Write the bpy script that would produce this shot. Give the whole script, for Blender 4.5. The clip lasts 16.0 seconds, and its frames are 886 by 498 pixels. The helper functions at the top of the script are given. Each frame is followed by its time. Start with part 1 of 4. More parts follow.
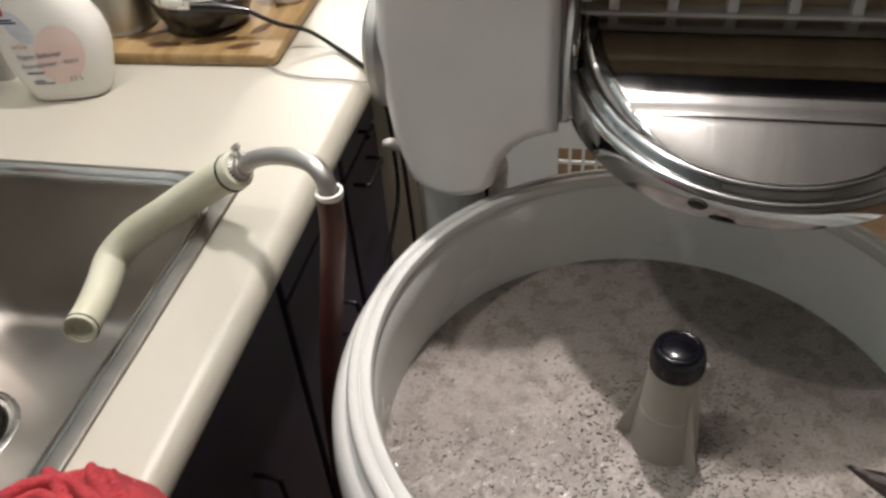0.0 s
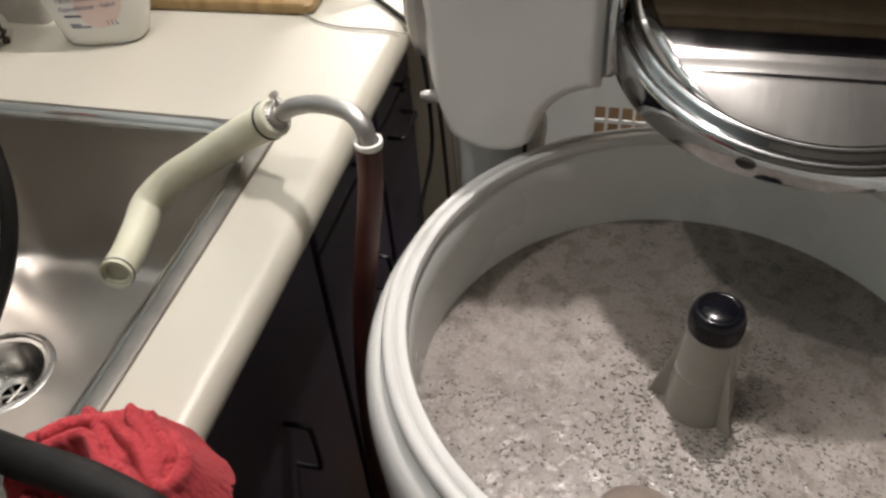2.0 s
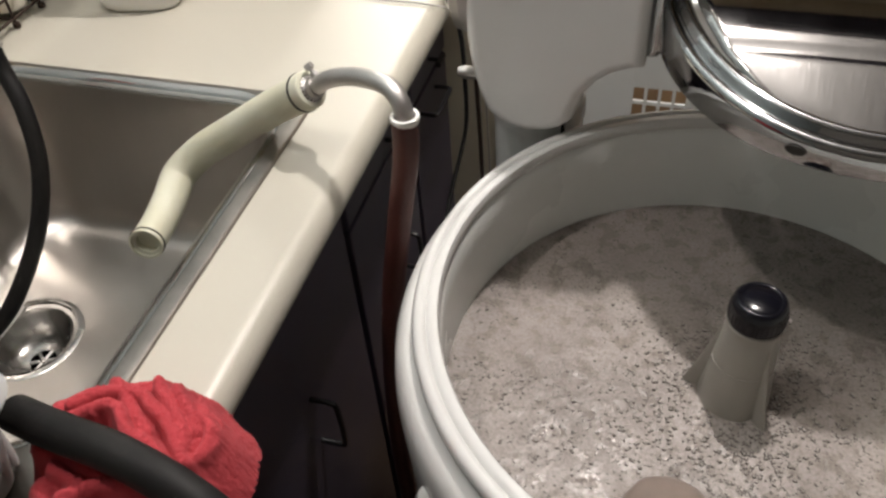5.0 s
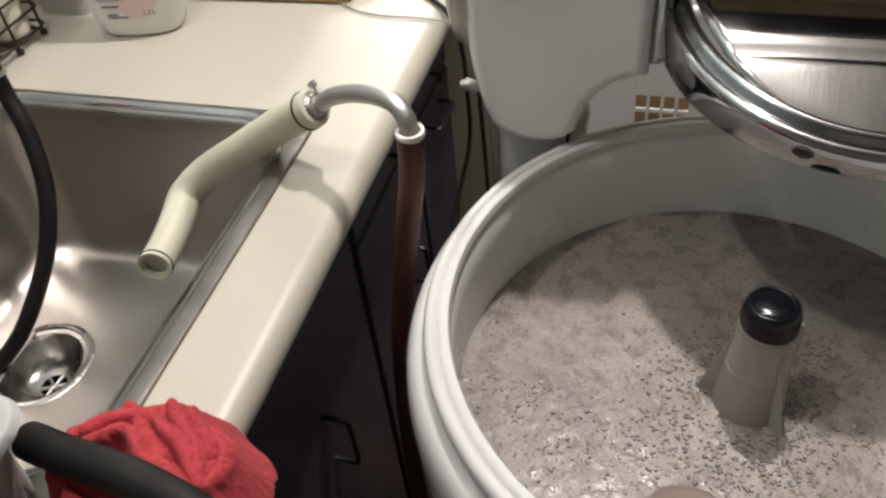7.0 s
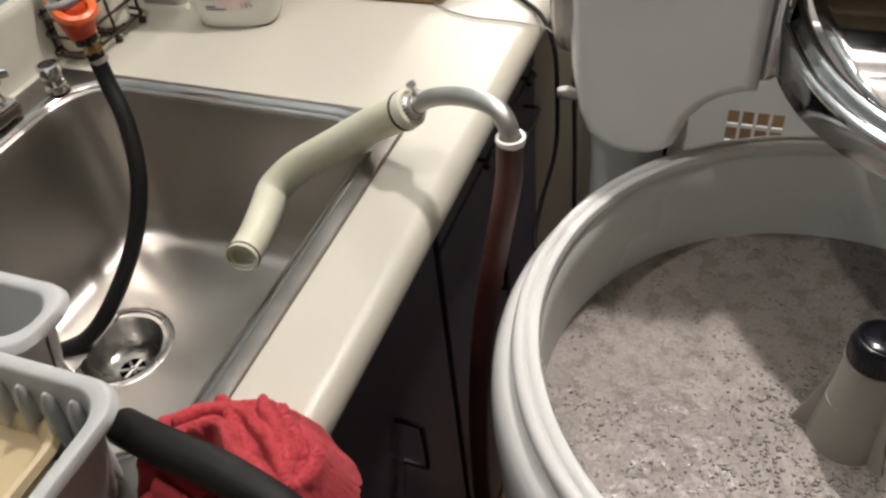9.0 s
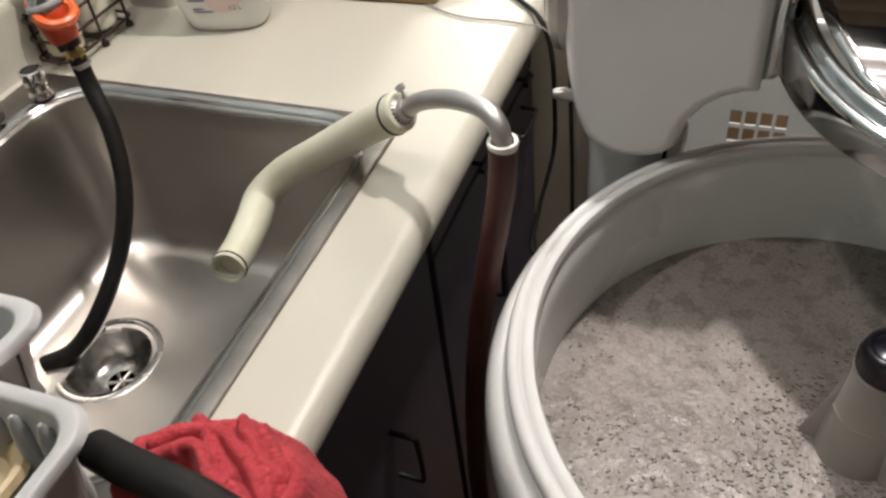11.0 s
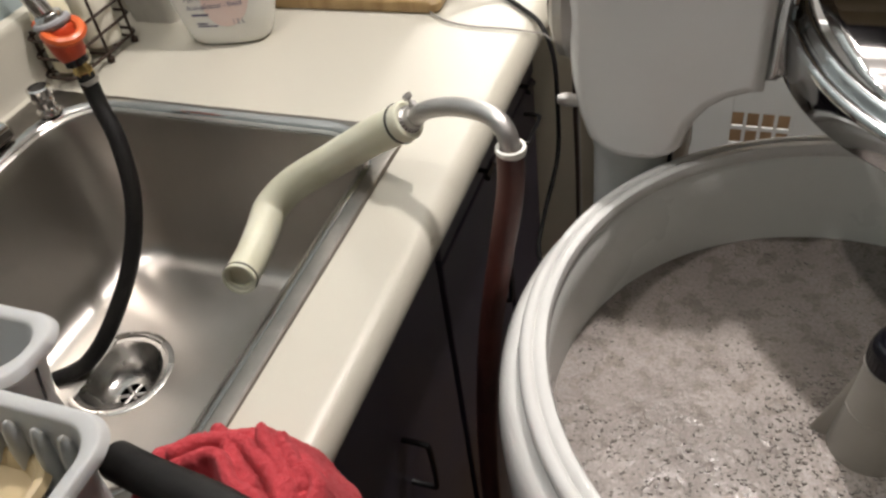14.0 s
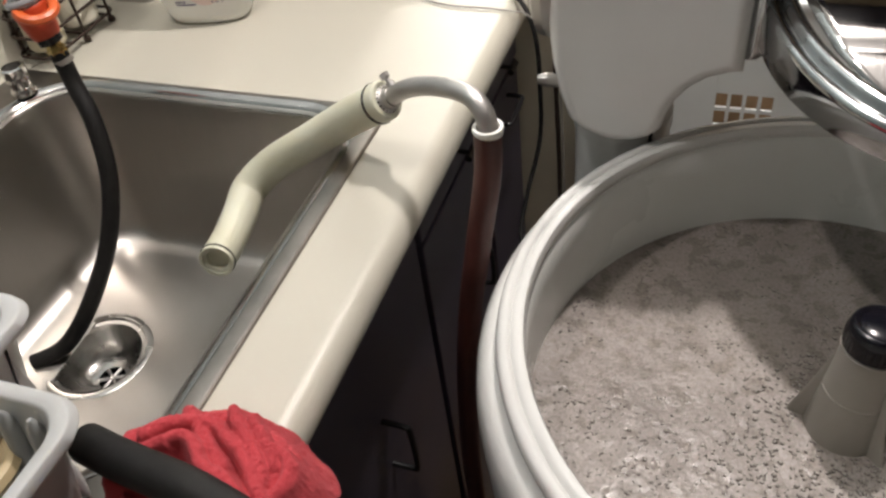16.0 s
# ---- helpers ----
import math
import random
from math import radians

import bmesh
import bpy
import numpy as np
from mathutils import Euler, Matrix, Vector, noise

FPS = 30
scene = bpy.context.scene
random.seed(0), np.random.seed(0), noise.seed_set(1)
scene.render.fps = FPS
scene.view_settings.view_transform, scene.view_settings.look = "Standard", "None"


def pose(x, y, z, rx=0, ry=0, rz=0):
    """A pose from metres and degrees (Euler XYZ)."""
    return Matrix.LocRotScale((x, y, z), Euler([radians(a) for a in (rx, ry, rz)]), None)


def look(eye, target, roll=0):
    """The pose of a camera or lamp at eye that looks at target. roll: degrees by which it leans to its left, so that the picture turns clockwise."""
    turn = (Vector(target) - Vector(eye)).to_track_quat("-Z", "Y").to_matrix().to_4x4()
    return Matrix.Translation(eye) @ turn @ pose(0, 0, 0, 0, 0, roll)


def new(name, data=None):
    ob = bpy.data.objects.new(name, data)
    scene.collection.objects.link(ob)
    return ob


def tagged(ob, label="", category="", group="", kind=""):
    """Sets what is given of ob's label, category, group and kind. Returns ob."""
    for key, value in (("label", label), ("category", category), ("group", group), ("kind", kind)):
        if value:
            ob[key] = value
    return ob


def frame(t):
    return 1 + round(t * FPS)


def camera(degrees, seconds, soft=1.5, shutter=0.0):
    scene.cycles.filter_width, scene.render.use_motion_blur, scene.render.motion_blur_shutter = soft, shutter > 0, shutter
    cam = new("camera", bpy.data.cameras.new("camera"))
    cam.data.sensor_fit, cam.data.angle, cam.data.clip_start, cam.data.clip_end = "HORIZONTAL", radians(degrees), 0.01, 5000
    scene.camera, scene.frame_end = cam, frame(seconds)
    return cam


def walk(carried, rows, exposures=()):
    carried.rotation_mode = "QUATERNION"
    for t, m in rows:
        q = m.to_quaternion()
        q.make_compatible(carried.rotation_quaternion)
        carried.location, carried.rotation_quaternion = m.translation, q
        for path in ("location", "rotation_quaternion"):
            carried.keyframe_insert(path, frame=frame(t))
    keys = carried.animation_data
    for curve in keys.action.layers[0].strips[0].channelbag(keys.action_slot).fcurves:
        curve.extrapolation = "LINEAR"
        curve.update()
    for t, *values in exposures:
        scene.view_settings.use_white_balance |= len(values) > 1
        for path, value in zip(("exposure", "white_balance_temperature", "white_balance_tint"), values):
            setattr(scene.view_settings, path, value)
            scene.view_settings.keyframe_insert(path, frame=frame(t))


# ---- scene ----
cam = camera(56.7, 16.0, soft=2.6, shutter=0.5)
PATH = [
    (0, (0.0, 0.128, 1.389), (-0.376, 1.599, 0.087), -4.9),
    (0.5, (-0.006, 0.131, 1.386), (-0.441, 1.55, 0.046), -5.4),
    (1, (-0.018, 0.133, 1.382), (-0.484, 1.528, 0.027), -3.8),
    (1.5, (-0.02, 0.129, 1.382), (-0.474, 1.528, 0.026), -4.3),
    (2, (-0.013, 0.127, 1.381), (-0.433, 1.522, 0.011), -4.9),
    (2.5, (-0.007, 0.126, 1.378), (-0.362, 1.524, -0.007), -3.6),
    (3, (-0.003, 0.122, 1.374), (-0.324, 1.502, -0.038), -3.2),
    (3.5, (-0.021, 0.132, 1.375), (-0.484, 1.472, -0.035), -5.2),
    (4, (-0.021, 0.135, 1.372), (-0.47, 1.469, -0.049), -4.1),
    (6.5, (-0.028, 0.136, 1.373), (-0.527, 1.503, 0.002), -6.7),
    (7, (-0.027, 0.136, 1.372), (-0.513, 1.499, -0.009), -6.8),
    (7.5, (-0.035, 0.134, 1.377), (-0.579, 1.495, 0.017), -7.2),
    (8, (-0.048, 0.134, 1.377), (-0.645, 1.464, 0.007), -6.6),
    (10.5, (-0.062, 0.156, 1.356), (-0.689, 1.478, -0.008), -7.4),
    (11, (-0.058, 0.162, 1.356), (-0.682, 1.486, -0.007), -7.7),
    (11.5, (-0.054, 0.164, 1.355), (-0.661, 1.485, -0.019), -8.1),
    (12, (-0.058, 0.159, 1.358), (-0.684, 1.478, -0.008), -8.5),
    (12.5, (-0.06, 0.155, 1.36), (-0.695, 1.478, 0.001), -8.9),
    (13, (-0.061, 0.154, 1.362), (-0.701, 1.49, 0.018), -9.2),
    (13.5, (-0.063, 0.154, 1.36), (-0.692, 1.489, 0.01), -8.6),
    (14, (-0.063, 0.155, 1.359), (-0.692, 1.492, 0.012), -8.9),
    (14.5, (-0.056, 0.157, 1.36), (-0.667, 1.517, 0.027), -8.8),
    (15, (-0.054, 0.159, 1.358), (-0.677, 1.5, 0.011), -9.6),
    (15.5, (-0.057, 0.161, 1.352), (-0.67, 1.483, -0.017), -8.8),
    (16, (-0.055, 0.16, 1.353), (-0.656, 1.479, -0.026), -8.5),
]
walk(cam, [(t, look(eye, target, roll)) for t, eye, target, roll in PATH])

# ---- light ----
world = bpy.data.worlds.new("room_air")
scene.world = world
world.use_nodes = True
world.node_tree.nodes["Background"].inputs[0].default_value = (0.9, 0.86, 0.8, 1)
world.node_tree.nodes["Background"].inputs[1].default_value = 0.01
scene.view_settings.exposure = 0.0

LAMP_A, LAMP_B, LAMP_C = (-0.03, 1.05, 2.30), (-0.55, 0.43, 2.30), (-0.735, 2.20, 1.75)


def lamp(place, watts, size, colour):
    data = bpy.data.lights.new("bulb_light", "POINT")
    data.energy, data.shadow_soft_size, data.color = watts, size, colour
    ob = new("bulb_light", data)
    ob.location = place
    return ob


lamp(LAMP_A, 66, 0.028, (1.0, 0.93, 0.895))
lamp(LAMP_B, 17.5, 0.022, (1.0, 0.93, 0.895))


# ---- materials ----
def material(name, base, rough=0.5, metal=0.0, vary=0.12, scale=12.0, fine=180.0, bump=0.05, second=None, mix=0.5, rvary=0.12,
             coat=0.0, trans=0.0, ior=1.45, sheen=0.0, subsurf=0.0, stretch=(1, 1, 1), spec=0.5, anis=0.0, depth=0.001):
    """A surface with stains at one scale and grain at another."""
    mat = bpy.data.materials.new(name)
    mat.use_nodes = True
    nt = mat.node_tree
    b = nt.nodes["Principled BSDF"]
    link = nt.links.new
    co = nt.nodes.new("ShaderNodeTexCoord")
    mp = nt.nodes.new("ShaderNodeMapping")
    mp.inputs["Scale"].default_value = stretch
    link(co.outputs["Object"], mp.inputs[0])
    n1, n2 = nt.nodes.new("ShaderNodeTexNoise"), nt.nodes.new("ShaderNodeTexNoise")
    for n, sc, det in ((n1, scale, 5), (n2, fine, 3)):
        n.inputs["Scale"].default_value, n.inputs["Detail"].default_value = sc, det
        link(mp.outputs[0], n.inputs["Vector"])
    second = second or tuple(c * (1 - 2.2 * vary) for c in base)
    ramp = nt.nodes.new("ShaderNodeValToRGB")
    ramp.color_ramp.elements[0].position, ramp.color_ramp.elements[1].position = 0.5 - 0.35 * mix, 0.5 + 0.35 * mix
    ramp.color_ramp.elements[0].color, ramp.color_ramp.elements[1].color = (*second, 1), (*base, 1)
    link(n1.outputs["Fac"], ramp.inputs[0])
    grain = nt.nodes.new("ShaderNodeMixRGB")
    grain.blend_type = "MULTIPLY"
    grain.inputs[0].default_value = min(1.0, vary * 2)
    link(ramp.outputs[0], grain.inputs[1])
    link(n2.outputs["Fac"], grain.inputs[2])
    bright = nt.nodes.new("ShaderNodeMixRGB")
    bright.inputs[0].default_value = 0.65
    link(grain.outputs[0], bright.inputs[1])
    link(ramp.outputs[0], bright.inputs[2])
    link(bright.outputs[0], b.inputs["Base Color"])
    rr = nt.nodes.new("ShaderNodeMapRange")
    rr.inputs["To Min"].default_value, rr.inputs["To Max"].default_value = max(0.02, rough - rvary), min(1.0, rough + rvary)
    link(n1.outputs["Fac"], rr.inputs["Value"])
    link(rr.outputs[0], b.inputs["Roughness"])
    bp = nt.nodes.new("ShaderNodeBump")
    bp.inputs["Strength"].default_value, bp.inputs["Distance"].default_value = bump, depth
    link(n2.outputs["Fac"], bp.inputs["Height"])
    link(bp.outputs[0], b.inputs["Normal"])
    for key, value in (("Metallic", metal), ("Coat Weight", coat), ("Transmission Weight", trans), ("IOR", ior), ("Sheen Weight", sheen),
                       ("Subsurface Weight", subsurf), ("Specular IOR Level", spec), ("Anisotropic", anis)):
        b.inputs[key].default_value = value
    b.inputs["Subsurface Radius"].default_value = (0.02, 0.018, 0.014)
    return mat


LAMINATE = material("cream_laminate", (0.470, 0.450, 0.378), 0.42, spec=0.85, vary=0.03, mix=1.4, scale=5, fine=600, bump=0.04, rvary=0.06)
CABINET = material("charcoal_paint", (0.062, 0.053, 0.080), 0.40, vary=0.15, scale=9, fine=300, bump=0.06)
DRAIN_HOLE_SHADE = material("drain_hole_shade", (0.005, 0.005, 0.005), 0.9, spec=0.0)
BLACK_METAL = material("black_metal", (0.012, 0.012, 0.013), 0.35, vary=0.1)
STEEL = material("sink_steel", (0.51, 0.485, 0.45), 0.35, 1.0, vary=0.06, scale=7, fine=220, bump=0.05, rvary=0.07, stretch=(1, 1, 0.2))
RIM_STEEL = material("rim_steel", (0.30, 0.275, 0.25), 0.36, 1.0, vary=0.14, scale=26, fine=240, bump=0.08, rvary=0.10)
STEEL_DULL = material("grey_steel", (0.56, 0.54, 0.52), 0.44, 1.0, vary=0.08, scale=30, fine=400, bump=0.04)
DRAIN_STEEL = material("strainer_steel", (0.46, 0.45, 0.43), 0.27, 1.0, vary=0.05, scale=20, bump=0.03)
EDGE_STEEL = material("edge_steel", (0.50, 0.485, 0.47), 0.19, 1.0, vary=0.04, scale=30, fine=300, bump=0.04, rvary=0.04)
CHROME = material("chrome", (0.72, 0.71, 0.70), 0.075, 1.0, vary=0.04, scale=16, fine=160, bump=0.02, rvary=0.05)
CHROME_WORN = material("worn_chrome", (0.36, 0.352, 0.345), 0.06, 1.0, vary=0.08, scale=9, fine=110, bump=0.07, rvary=0.035, stretch=(4, 0.5, 1))
LIP_CHROME = material("lip_chrome", (0.52, 0.525, 0.53), 0.085, 1.0, vary=0.10, scale=22, fine=90, bump=0.06, rvary=0.05)
STEEL_PALE = material("pale_metal", (0.72, 0.71, 0.70), 0.42, 0.25, vary=0.06, scale=30, fine=300, bump=0.04)
BRASS = material("brass", (0.62, 0.47, 0.18), 0.25, 1.0)
ENAMEL = material("white_enamel", (0.63, 0.63, 0.61), 0.22, vary=0.03, scale=6, fine=90, bump=0.03, coat=0.3, rvary=0.05)
ENAMEL_GREY = material("grey_enamel", (0.77, 0.765, 0.75), 0.25, vary=0.03, scale=6, fine=120, bump=0.03, coat=0.25, rvary=0.06)
TUB_IN = material("tub_enamel", (0.76, 0.775, 0.75), 0.28, vary=0.04, scale=5, fine=60, bump=0.03, rvary=0.08)
AGIT = material("agitator_plastic", (0.285, 0.262, 0.232), 0.33, vary=0.06, scale=14, fine=120, bump=0.05)
CAP = material("black_cap", (0.004, 0.004, 0.007), 0.16, vary=0.1, bump=0.02, rvary=0.05, spec=0.35)
PIPE = material("milky_plastic", (0.61, 0.61, 0.51), 0.42, vary=0.06, scale=14, fine=200, bump=0.04, subsurf=0.25, second=(0.53, 0.52, 0.39))
GASKET = material("dark_gasket", (0.03, 0.027, 0.022), 0.6)
RED_HOSE = material("red_rubber", (0.105, 0.033, 0.026), 0.50, vary=0.18, scale=22, fine=240, bump=0.1)
BLACK_HOSE = material("black_rubber", (0.007, 0.0065, 0.0065), 0.55, vary=0.2, scale=30, fine=300, bump=0.12, second=(0.014, 0.013, 0.012), spec=0.2)
ORANGE = material("orange_plastic", (0.72, 0.13, 0.03), 0.35, vary=0.1, scale=30)
RED_ORANGE = material("red_orange_plastic", (0.55, 0.065, 0.02), 0.35, vary=0.1, scale=30)
GREY_PLASTIC = material("grey_plastic", (0.33, 0.33, 0.34), 0.4)
TOWEL = material("red_terry", (0.43, 0.044, 0.055), 0.95, vary=0.10, scale=30, fine=1300, bump=0.38, sheen=0.05, second=(0.40, 0.038, 0.048), depth=0.004)
RACK = material("frosted_plastic", (0.52, 0.53, 0.525), 0.44, vary=0.04, scale=12, fine=300, bump=0.05, trans=0.16, subsurf=0.2)
TRAY = material("beige_plastic", (0.52, 0.41, 0.24), 0.4, vary=0.05)
BOTTLE = material("white_bottle", (0.80, 0.79, 0.75), 0.30, vary=0.02, scale=10, bump=0.02, subsurf=0.15)
PINK = material("pink_print", (0.80, 0.58, 0.53), 0.32, vary=0.04, scale=24, second=(0.80, 0.70, 0.66), mix=1.3)
PALE_BLUE = material("pale_blue_print", (0.66, 0.70, 0.76), 0.32, vary=0.08, scale=50)
NAVY = material("navy_print", (0.06, 0.045, 0.16), 0.4)
RED_PRINT = material("red_print", (0.50, 0.05, 0.06), 0.4)
WIRE = material("brown_wire", (0.045, 0.028, 0.02), 0.4, 0.5)
SOAP = material("cream_soap", (0.74, 0.68, 0.50), 0.3, subsurf=0.1)
JAR = material("cream_jar", (0.78, 0.74, 0.63), 0.35, vary=0.06)
OLIVE = material("olive_cap", (0.17, 0.15, 0.045), 0.4)
CLOUDY = material("cloudy_plastic", (0.64, 0.62, 0.57), 0.3, vary=0.1, scale=26, trans=0.2)
WOOD = material("board_wood", (0.38, 0.26, 0.12), 0.42, vary=0.16, scale=9, fine=60, bump=0.08, second=(0.24, 0.145, 0.06), stretch=(7, 1, 1))
BURN = material("burnt_mark", (0.10, 0.05, 0.02), 0.5)
POT_BLACK = material("black_enamel", (0.012, 0.011, 0.012), 0.22, coat=0.3)
CAN = material("canister_steel", (0.50, 0.47, 0.42), 0.32, 0.9, vary=0.08, scale=14)
ROLL = material("tan_rubber", (0.68, 0.54, 0.36), 0.55, vary=0.1, scale=20)
BASKET = material("white_plastic", (0.84, 0.85, 0.84), 0.4, vary=0.03, scale=8)
CREAM = material("cream_paint", (0.62, 0.57, 0.45), 0.55, vary=0.05, scale=4, fine=240, bump=0.08)
# plain walls and ceiling are unseen; their colour is darkened to cut bounced light
WALLS = material("wall_paint", (0.26, 0.245, 0.222), 0.8, vary=0.04, scale=3, fine=160, bump=0.15)
WALL_BLUE = material("pale_blue_wall_paint", (0.37, 0.44, 0.45), 0.55, vary=0.04, scale=3, fine=160, bump=0.12)
CEIL = material("ceiling_paint", (0.33, 0.325, 0.315), 0.85, vary=0.03, scale=3, fine=120, bump=0.2)
CUPBOARD = material("brown_wood", (0.36, 0.235, 0.135), 0.45, vary=0.14, scale=7, fine=70, second=(0.26, 0.165, 0.09), stretch=(6, 6, 1))
FLOOR = material("brown_vinyl", (0.26, 0.17, 0.10), 0.4, vary=0.14, scale=6, fine=90, second=(0.17, 0.105, 0.06), stretch=(1, 5, 1))
CLOTH_WET = material("wet_taupe_cloth", (0.25, 0.20, 0.172), 0.34, vary=0.1, scale=40, fine=260, bump=0.15)
CLOTH_DARK = material("wet_dark_cloth", (0.035, 0.022, 0.020), 0.3, vary=0.2, scale=60, fine=400, bump=0.2)
BLUE_POLE = material("pale_blue_plastic", (0.36, 0.42, 0.58), 0.4)
CORD_GREY = material("grey_cord", (0.34, 0.32, 0.29), 0.5)
def glowing(name, strength):
    mat = material(name, (0.9, 0.88, 0.84), 0.5)
    b = mat.node_tree.nodes["Principled BSDF"]
    b.inputs["Emission Color"].default_value, b.inputs["Emission Strength"].default_value = (1.0, 0.93, 0.86, 1), strength
    return mat


LAMP_GLASS, GLOBE_GLASS = glowing("lamp_glass", 12.0), glowing("globe_glass", 88.0)


def foam_material():
    """Grey suds: pale froth in drifts over dirtier water, pitted by fine bubbles, with wet ripples."""
    mat = bpy.data.materials.new("soapy_water")
    mat.use_nodes = True
    nt = mat.node_tree
    b = nt.nodes["Principled BSDF"]
    link = nt.links.new
    co = nt.nodes.new("ShaderNodeTexCoord")

    def tex(kind, scale, detail=3.0, stretch=None):
        n = nt.nodes.new(kind)
        n.inputs["Scale"].default_value = scale
        if kind == "ShaderNodeTexNoise":
            n.inputs["Detail"].default_value = detail
        if stretch:
            mp = nt.nodes.new("ShaderNodeMapping")
            mp.inputs["Scale"].default_value = stretch
            link(co.outputs["Object"], mp.inputs[0])
            link(mp.outputs[0], n.inputs["Vector"])
        else:
            link(co.outputs["Object"], n.inputs["Vector"])
        return n

    def ramp(source, lo, hi, c0, c1):
        r = nt.nodes.new("ShaderNodeValToRGB")
        r.color_ramp.elements[0].position, r.color_ramp.elements[1].position = lo, hi
        r.color_ramp.elements[0].color, r.color_ramp.elements[1].color = (*c0, 1), (*c1, 1)
        link(source, r.inputs[0])
        return r

    def times(a, c, fac=1.0):
        m = nt.nodes.new("ShaderNodeMixRGB")
        m.blend_type = "MULTIPLY"
        m.inputs[0].default_value = fac
        link(a, m.inputs[1])
        link(c, m.inputs[2])
        return m.outputs[0]

    drift, cloud, grain, pits = tex("ShaderNodeTexNoise", 11, 4), tex("ShaderNodeTexNoise", 48, 5), tex("ShaderNodeTexNoise", 330, 4), tex("ShaderNodeTexVoronoi", 210)
    base = ramp(drift.outputs["Fac"], 0.32, 0.66, (0.205, 0.178, 0.160), (0.315, 0.280, 0.255)).outputs[0]
    base = times(base, ramp(cloud.outputs["Fac"], 0.30, 0.62, (0.84, 0.83, 0.82), (1.08, 1.08, 1.08)).outputs[0])
    base = times(base, ramp(grain.outputs["Fac"], 0.32, 0.60, (0.72, 0.71, 0.70), (1.06, 1.06, 1.06)).outputs[0])
    base = times(base, ramp(pits.outputs["Distance"], 0.08, 0.19, (0.50, 0.48, 0.46), (1, 1, 1)).outputs[0], 0.75)
    link(base, b.inputs["Base Color"])
    rr = ramp(cloud.outputs["Fac"], 0.35, 0.65, (0.13, 0.13, 0.13), (0.60, 0.60, 0.60))
    link(rr.outputs[0], b.inputs["Roughness"])
    b1, b2 = nt.nodes.new("ShaderNodeBump"), nt.nodes.new("ShaderNodeBump")
    ripple = tex("ShaderNodeTexNoise", 85, 5, (1.15, 0.9, 1))
    b1.inputs["Strength"].default_value, b1.inputs["Distance"].default_value = 0.42, 0.004
    link(ripple.outputs["Fac"], b1.inputs["Height"])
    b2.inputs["Strength"].default_value, b2.inputs["Distance"].default_value = 0.30, 0.0012
    link(grain.outputs["Fac"], b2.inputs["Height"])
    link(b1.outputs[0], b2.inputs["Normal"])
    link(b2.outputs[0], b.inputs["Normal"])
    return mat


FOAM = foam_material()
BUBBLE = material("soap_bubble", (0.34, 0.31, 0.285), 0.05, vary=0.02, bump=0.0, rvary=0.02, spec=0.9)
# painted stand-in for the dark refracted edge of a clear bubble
BUBBLE_EDGE_DARK = material("bubble_edge_dark", (0.075, 0.067, 0.060), 0.08, vary=0.02, bump=0.0, rvary=0.02, spec=0.6)


# ---- building blocks ----
def finish(name, bm, mat, angle=40):
    bmesh.ops.recalc_face_normals(bm, faces=bm.faces)
    me = bpy.data.meshes.new(name)
    bm.to_mesh(me)
    bm.free()
    me.materials.append(mat)
    for p in me.polygons:
        p.use_smooth = True
    me.set_sharp_from_angle(angle=radians(angle))
    return me


def part(name, bm, mat, parent=None, label="", angle=40):
    """One mesh object, under a thing or a part; its places are the world's."""
    ob = new(name, finish(name, bm, mat, angle))
    if len(ob.data.vertices) < 700:
        ob.modifiers.new("even_shading", "WEIGHTED_NORMAL").keep_sharp = True
    if parent:
        ob.parent = parent
        ob.matrix_parent_inverse = parent.matrix_world.inverted()
    return tagged(ob, label) if label else ob


def thing(name, label, category, group="", kind=""):
    return tagged(new(name), label, category, group, kind)


def box(x0, x1, y0, y1, z0, z1, bevel=0.0, segs=2):
    bm = bmesh.new()
    bmesh.ops.create_cube(bm, size=1)
    for v in bm.verts:
        v.co = ((x0 + x1) / 2 + v.co.x * (x1 - x0), (y0 + y1) / 2 + v.co.y * (y1 - y0), (z0 + z1) / 2 + v.co.z * (z1 - z0))
    if bevel:
        bmesh.ops.bevel(bm, geom=bm.edges[:], offset=bevel, segments=segs, affect="EDGES", profile=0.5)
    return bm


def loft(loops, closed=False, cap_first=True, cap_last=True):
    """Skin through loops of equal length."""
    bm = bmesh.new()
    rows = [[bm.verts.new(p) for p in loop] for loop in loops]
    n = len(rows[0])
    pairs = list(zip(rows, rows[1:])) + ([(rows[-1], rows[0])] if closed else [])
    for a, b in pairs:
        for i in range(n):
            bm.faces.new((a[i], a[(i + 1) % n], b[(i + 1) % n], b[i]))
    if not closed and cap_first:
        bm.faces.new(rows[0])
    if not closed and cap_last:
        bm.faces.new(list(reversed(rows[-1])))
    return bm


def lathe(profile, centre=(0, 0), n=64, cap_first=False, cap_last=False, turn=None):
    loops = []
    for r, z in profile:
        loop = []
        for i in range(n):
            a = 2 * math.pi * i / n
            p = Vector((centre[0] + r * math.cos(a), centre[1] + r * math.sin(a), z))
            loop.append(turn @ p if turn else p)
        loops.append(loop)
    return loft(loops, cap_first=cap_first, cap_last=cap_last)


def curve_points(pts, steps=8):
    """A smooth line through the points."""
    pts = [Vector(p) for p in pts]
    out = []
    for i in range(len(pts) - 1):
        p0, p1, p2, p3 = pts[max(i - 1, 0)], pts[i], pts[i + 1], pts[min(i + 2, len(pts) - 1)]
        for k in range(steps):
            t = k / steps
            out.append(0.5 * (2 * p1 + (p2 - p0) * t + (2 * p0 - 5 * p1 + 4 * p2 - p3) * t * t + (3 * p1 - p0 - 3 * p2 + p3) * t ** 3))
    out.append(pts[-1])
    return out


